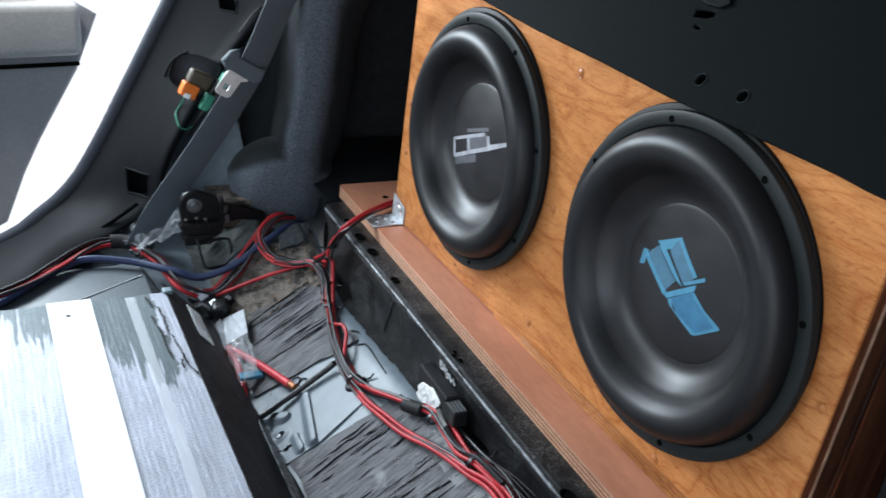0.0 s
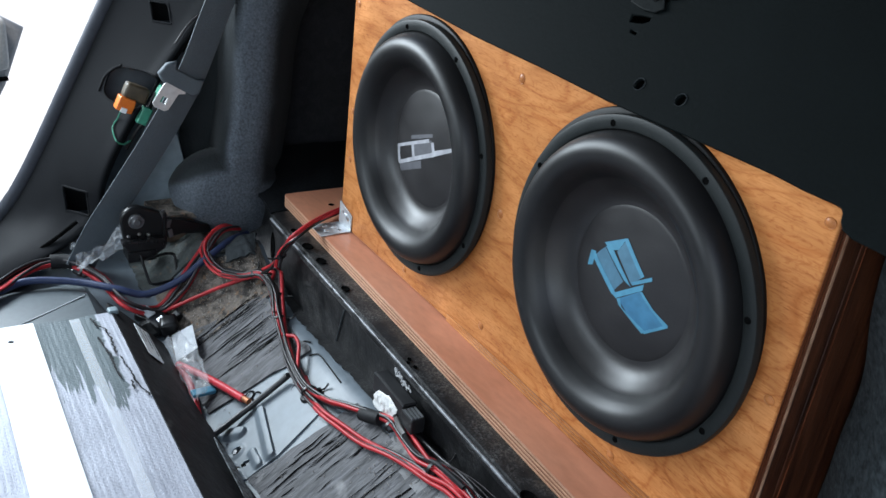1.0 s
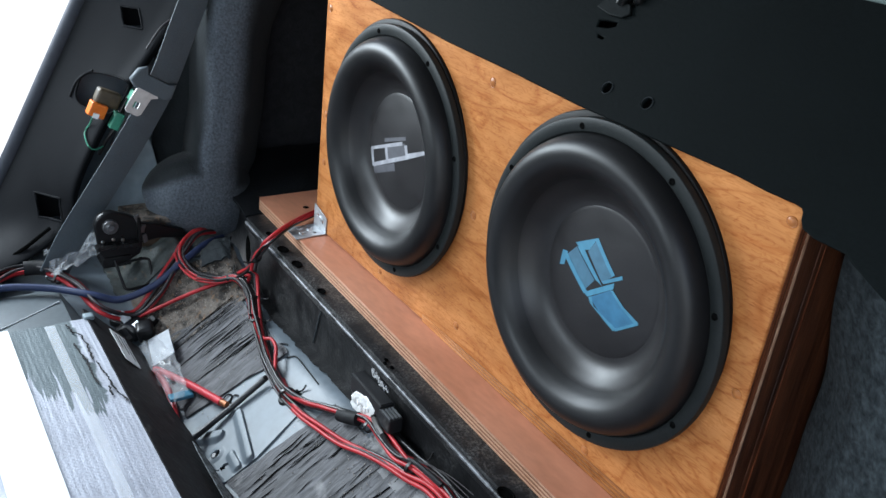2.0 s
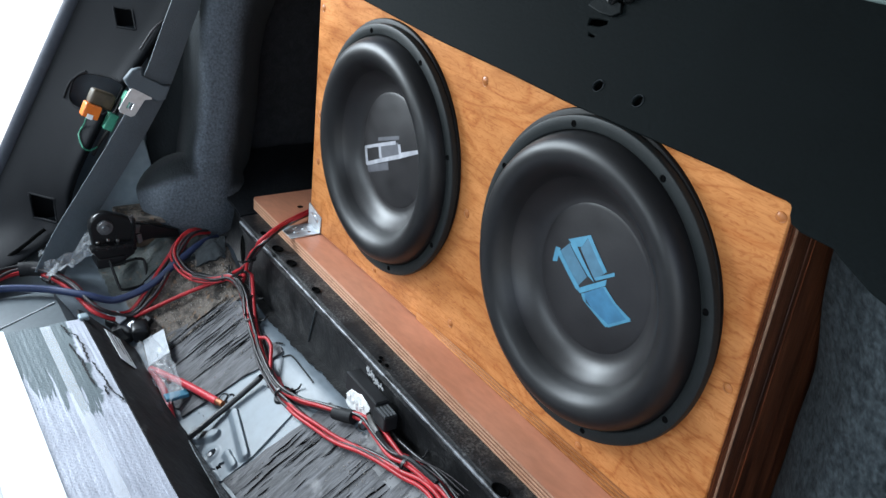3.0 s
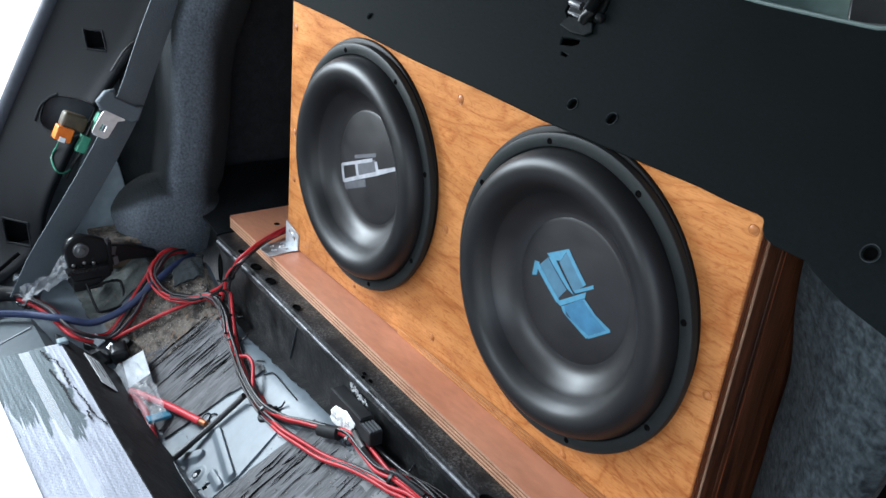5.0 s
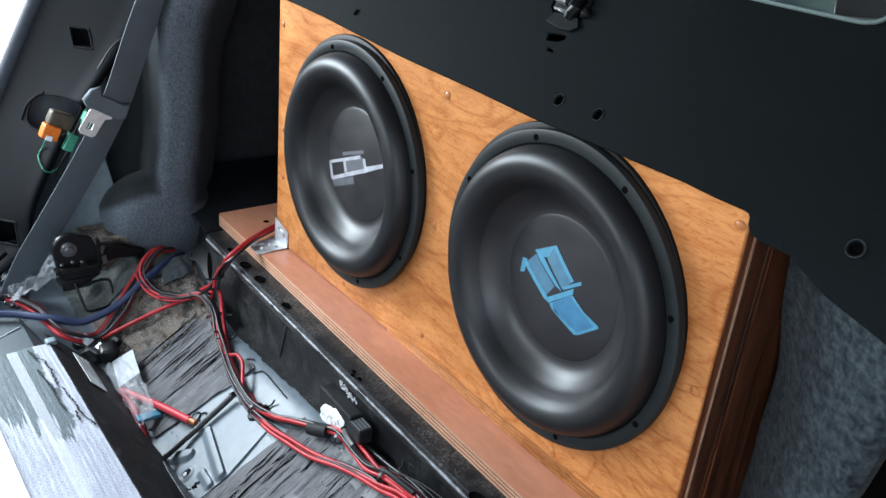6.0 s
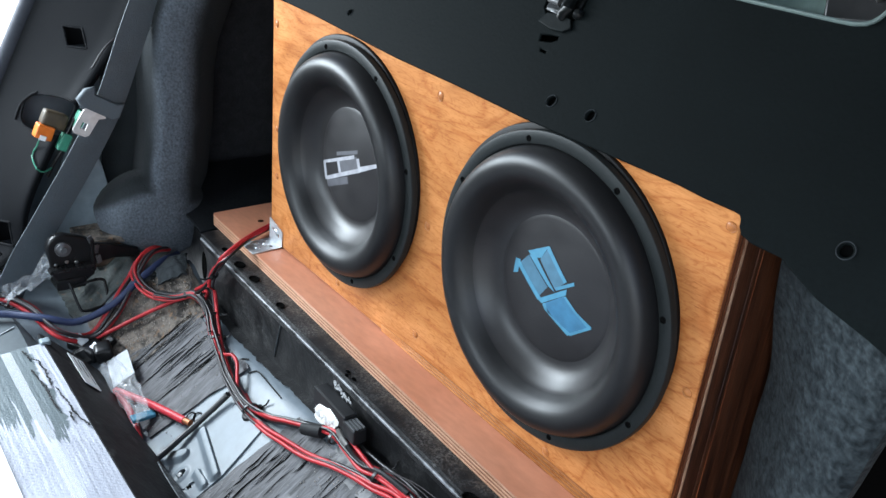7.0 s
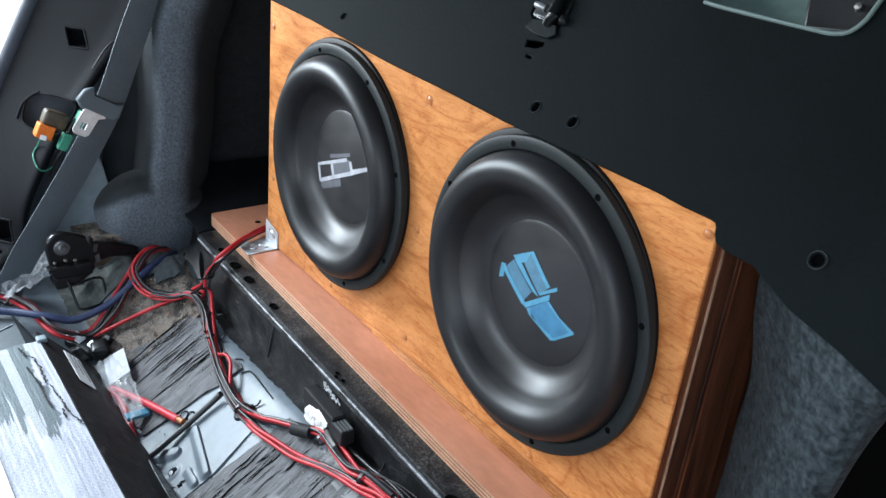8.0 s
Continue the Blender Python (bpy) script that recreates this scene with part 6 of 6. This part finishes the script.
# clear crumpled bag by the hinge
bag2 = thing("crumpled_bag", (-0.82, -0.29, -0.33), "crumpled clear plastic bag beside the wires", "bag")
rows = [[(-0.868 + 0.085 * u + 0.010 * noise.noise(Vector((u * 8, v * 8, 2))), -0.330 + 0.080 * v + 0.012 * noise.noise(Vector((u * 8, v * 8, 6))), -0.312 + 0.03 * v + 0.020 * noise.noise(Vector((u * 9, v * 9, 11)))) for v in [k / 14 for k in range(15)]] for u in [k / 14 for k in range(15)]]
part("film", sheet(rows, 0.0004), M_BAG, bag2)

# black clip mount
clip = thing("clip_mount", (-0.69, -0.243, -0.385), "black plastic clip mount with bright metal tabs", "clip")
part("base", lathe([(0, 0.0), (0.024, 0.0), (0.026, 0.006), (0.022, 0.012), (0.018, 0.024), (0.012, 0.028), (0, 0.028)], Matrix.Translation((-0.690, -0.243, -0.392)) @ pose(0, 0, 0, 25, -20, 0), 12), M_BLACKMETAL, clip)
part("tab", box(-0.010, 0.010, -0.007, 0.007, 0.0, 0.003, 0.001, Matrix.Translation((-0.698, -0.254, -0.360)) @ pose(0, 0, 0, 20, 20, 30)), M_PAPER, clip, "bright metal tab")
part("tab", box(-0.008, 0.008, -0.006, 0.006, 0.0, 0.003, 0.001, Matrix.Translation((-0.674, -0.240, -0.366)) @ pose(0, 0, 0, 40, 20, 10)), M_ZINC, clip, "bright metal tab")
part("jaw", box(-0.006, 0.006, -0.020, 0.020, -0.006, 0.008, 0.002, Matrix.Translation((-0.676, -0.226, -0.372)) @ pose(0, 0, 0, 30, 10, 20)), M_BLACKMETAL, clip)
part("nut", lathe([(0, 0.012), (0.006, 0.012), (0.009, 0.008), (0.009, 0)], Matrix.Translation((-0.712, -0.262, -0.372)), 6), M_WHITE, clip, "pale nut")

# ---- module on the cross member ----
mod = thing("control_module", (-0.22, -0.09, -0.235), "black plastic control module stuck on with white foam", "module")
MM = Matrix.Translation((-0.226, -0.091, -0.247)) @ pose(0, 0, 0, 0, 0, -1.5)
part("case", box(-0.037, 0.037, -0.0095, 0.009, -0.012, 0.012, 0.0012, MM), M_CASE, mod)
part("rim", box(-0.0355, 0.0355, -0.0080, 0.0075, 0.0110, 0.0128, 0.0008, MM), M_CASE, mod, "raised lid")
part("plug", box(0.036, 0.062, -0.0110, 0.007, -0.010, 0.0090, 0.002, MM), M_CASE, mod, "grey-black plug")
for k in range(4):
    part("plug_rib", box(0.040, 0.060, -0.0095 + 0.0042 * k, -0.0070 + 0.0042 * k, 0.0085, 0.0105, 0.0005, MM), M_PLUGRIB, mod, "grey rib")
part("lead", tube([(-0.200, -0.103, -0.254), (-0.186, -0.105, -0.259), (-0.170, -0.106, -0.261), (-0.156, -0.106, -0.265), (-0.134, -0.105, -0.264), (-0.106, -0.102, -0.255), (-0.06, -0.100, -0.250)], 0.0032, 8), M_WIREBLACK, mod, "black sheathed lead", True)
part("shield", tube([(-0.197, -0.1034, -0.2552), (-0.186, -0.105, -0.2585), (-0.172, -0.106, -0.2605)], 0.0036, 8, wobble=0.0006, seed=3), M_STEEL, mod, "bare silver shield", True)
for k in range(3):
    part("strand", tube([(-0.11, -0.100, -0.255), (-0.09 + 0.004 * k, -0.096 + 0.003 * k, -0.250), (-0.06, -0.094 + 0.004 * k, -0.247), (-0.03, -0.092 + 0.005 * k, -0.246)], 0.0006, 5, wobble=0.004, seed=50 + k), M_WIREGREY, mod)


def lump(c, s, seed, m=Matrix()):
    bm = bmesh.new()
    bmesh.ops.create_icosphere(bm, subdivisions=3, radius=1)
    for v in bm.verts:
        q = v.co * 2.0 + Vector((seed, 0, 0))
        v.co *= 1 + 0.45 * noise.noise(q) + 0.22 * noise.noise(q * 3.1)
        v.co = Vector((v.co.x * s[0], v.co.y * s[1], v.co.z * s[2]))
    bm.transform(Matrix.Translation(c) @ m)
    return bm


rnd = random.Random(12)
for k in range(46):
    t = rnd.random()
    spin = rnd.uniform(0, 3.1)
    long_, thin = rnd.uniform(0.0012, 0.0040), rnd.uniform(0.0005, 0.0014)
    flake = []
    for w in range(9):
        a, b = long_ * math.cos(0.7 * w) * rnd.uniform(0.6, 1.2), thin * math.sin(0.7 * w) * rnd.uniform(0.6, 1.2)
        flake.append((a * math.cos(spin) - b * math.sin(spin), a * math.sin(spin) + b * math.cos(spin)))
    part("foam", plate(flake, [], 0.0010 + 0.0004 * t, Matrix.Translation((-0.243 + 0.030 * t + rnd.gauss(0, 0.0025), -0.0812, -0.2255 - 0.006 * t + rnd.gauss(0, 0.0022))) @ FACE), M_FLAKE, mod, "greyish foam flake")
part("foam", plate([(-0.246, -0.252), (-0.241, -0.2505), (-0.235, -0.2485), (-0.228, -0.247), (-0.222, -0.2435), (-0.210, -0.246), (-0.2015, -0.248), (-0.204, -0.257), (-0.209, -0.257), (-0.211, -0.268), (-0.218, -0.2665), (-0.225, -0.268),
                    (-0.233, -0.273), (-0.245, -0.2755), (-0.251, -0.276), (-0.256, -0.273), (-0.2535, -0.268), (-0.2555, -0.263), (-0.251, -0.257)], [], 0.007, Matrix.Translation((0, -0.098, 0)) @ FACE, 0.0018), M_FOAM, mod, "white foam wad below")
for k in range(14):
    part("foam", lump((-0.251 + 0.036 * rnd.random(), -0.1015, -0.268 + 0.013 * rnd.random()), (0.0034, 0.0018, 0.0026), k, pose(0, 0, 0, 0, rnd.uniform(0, 90), 0)), M_FOAM, mod, "white foam lump")

# ---- loose dirt ----
def crumbs(n, seed):
    """Grit and fluff that has gathered along the cables and on the dusty patch."""
    rnd = random.Random(seed)
    bm = bmesh.new()
    for k in range(n):
        zone = rnd.random() * 0.86
        if zone < 0.38:
            x, y = rnd.uniform(-0.72, -0.60), rnd.uniform(-0.225, -0.085)
        elif zone < 0.72:
            x, y = rnd.uniform(-0.62, 0.10), -0.102 - abs(rnd.gauss(0, 0.022))
        else:
            x, y = rnd.uniform(-0.60, 0.10), rnd.uniform(-0.232, -0.11)
        if -0.47 < x < -0.22 and y > -0.128:
            continue
        z = floor_z(x, y) + (0.0045 if zone < 0.38 or x < -0.47 or x > -0.31 else 0.0008)
        s = 0.0004 + 0.0007 * rnd.random() ** 3
        m = Matrix.Translation((x, y, z)) @ pose(0, 0, 0, rnd.uniform(0, 360), rnd.uniform(0, 360), 0) @ Matrix.Diagonal((s * rnd.uniform(0.7, 2.6), s, s * 0.7, 1))
        bmesh.ops.create_icosphere(bm, subdivisions=1, radius=1, matrix=m)
    return bm


tagged(part("grit", crumbs(2000, 5), M_GRIT, None), "pale grit and crumbs scattered over the dusty floor", "dirt", "", "stuff")
for c, hx, hy, hz, turn in (((-0.690, -0.243, -0.374), 0.022, 0.015, 0.012, 25), ((-0.668, -0.230, -0.372), 0.014, 0.013, 0.013, -10), ((-0.708, -0.258, -0.370), 0.011, 0.012, 0.009, 40)):
    part("shell", box(-hx, hx, -hy, hy, -hz, hz, 0.006, Matrix.Translation(c) @ pose(0, 0, 0, 12, 8, turn), 3), M_BLACKMETAL, clip, "glossy black housing", True)
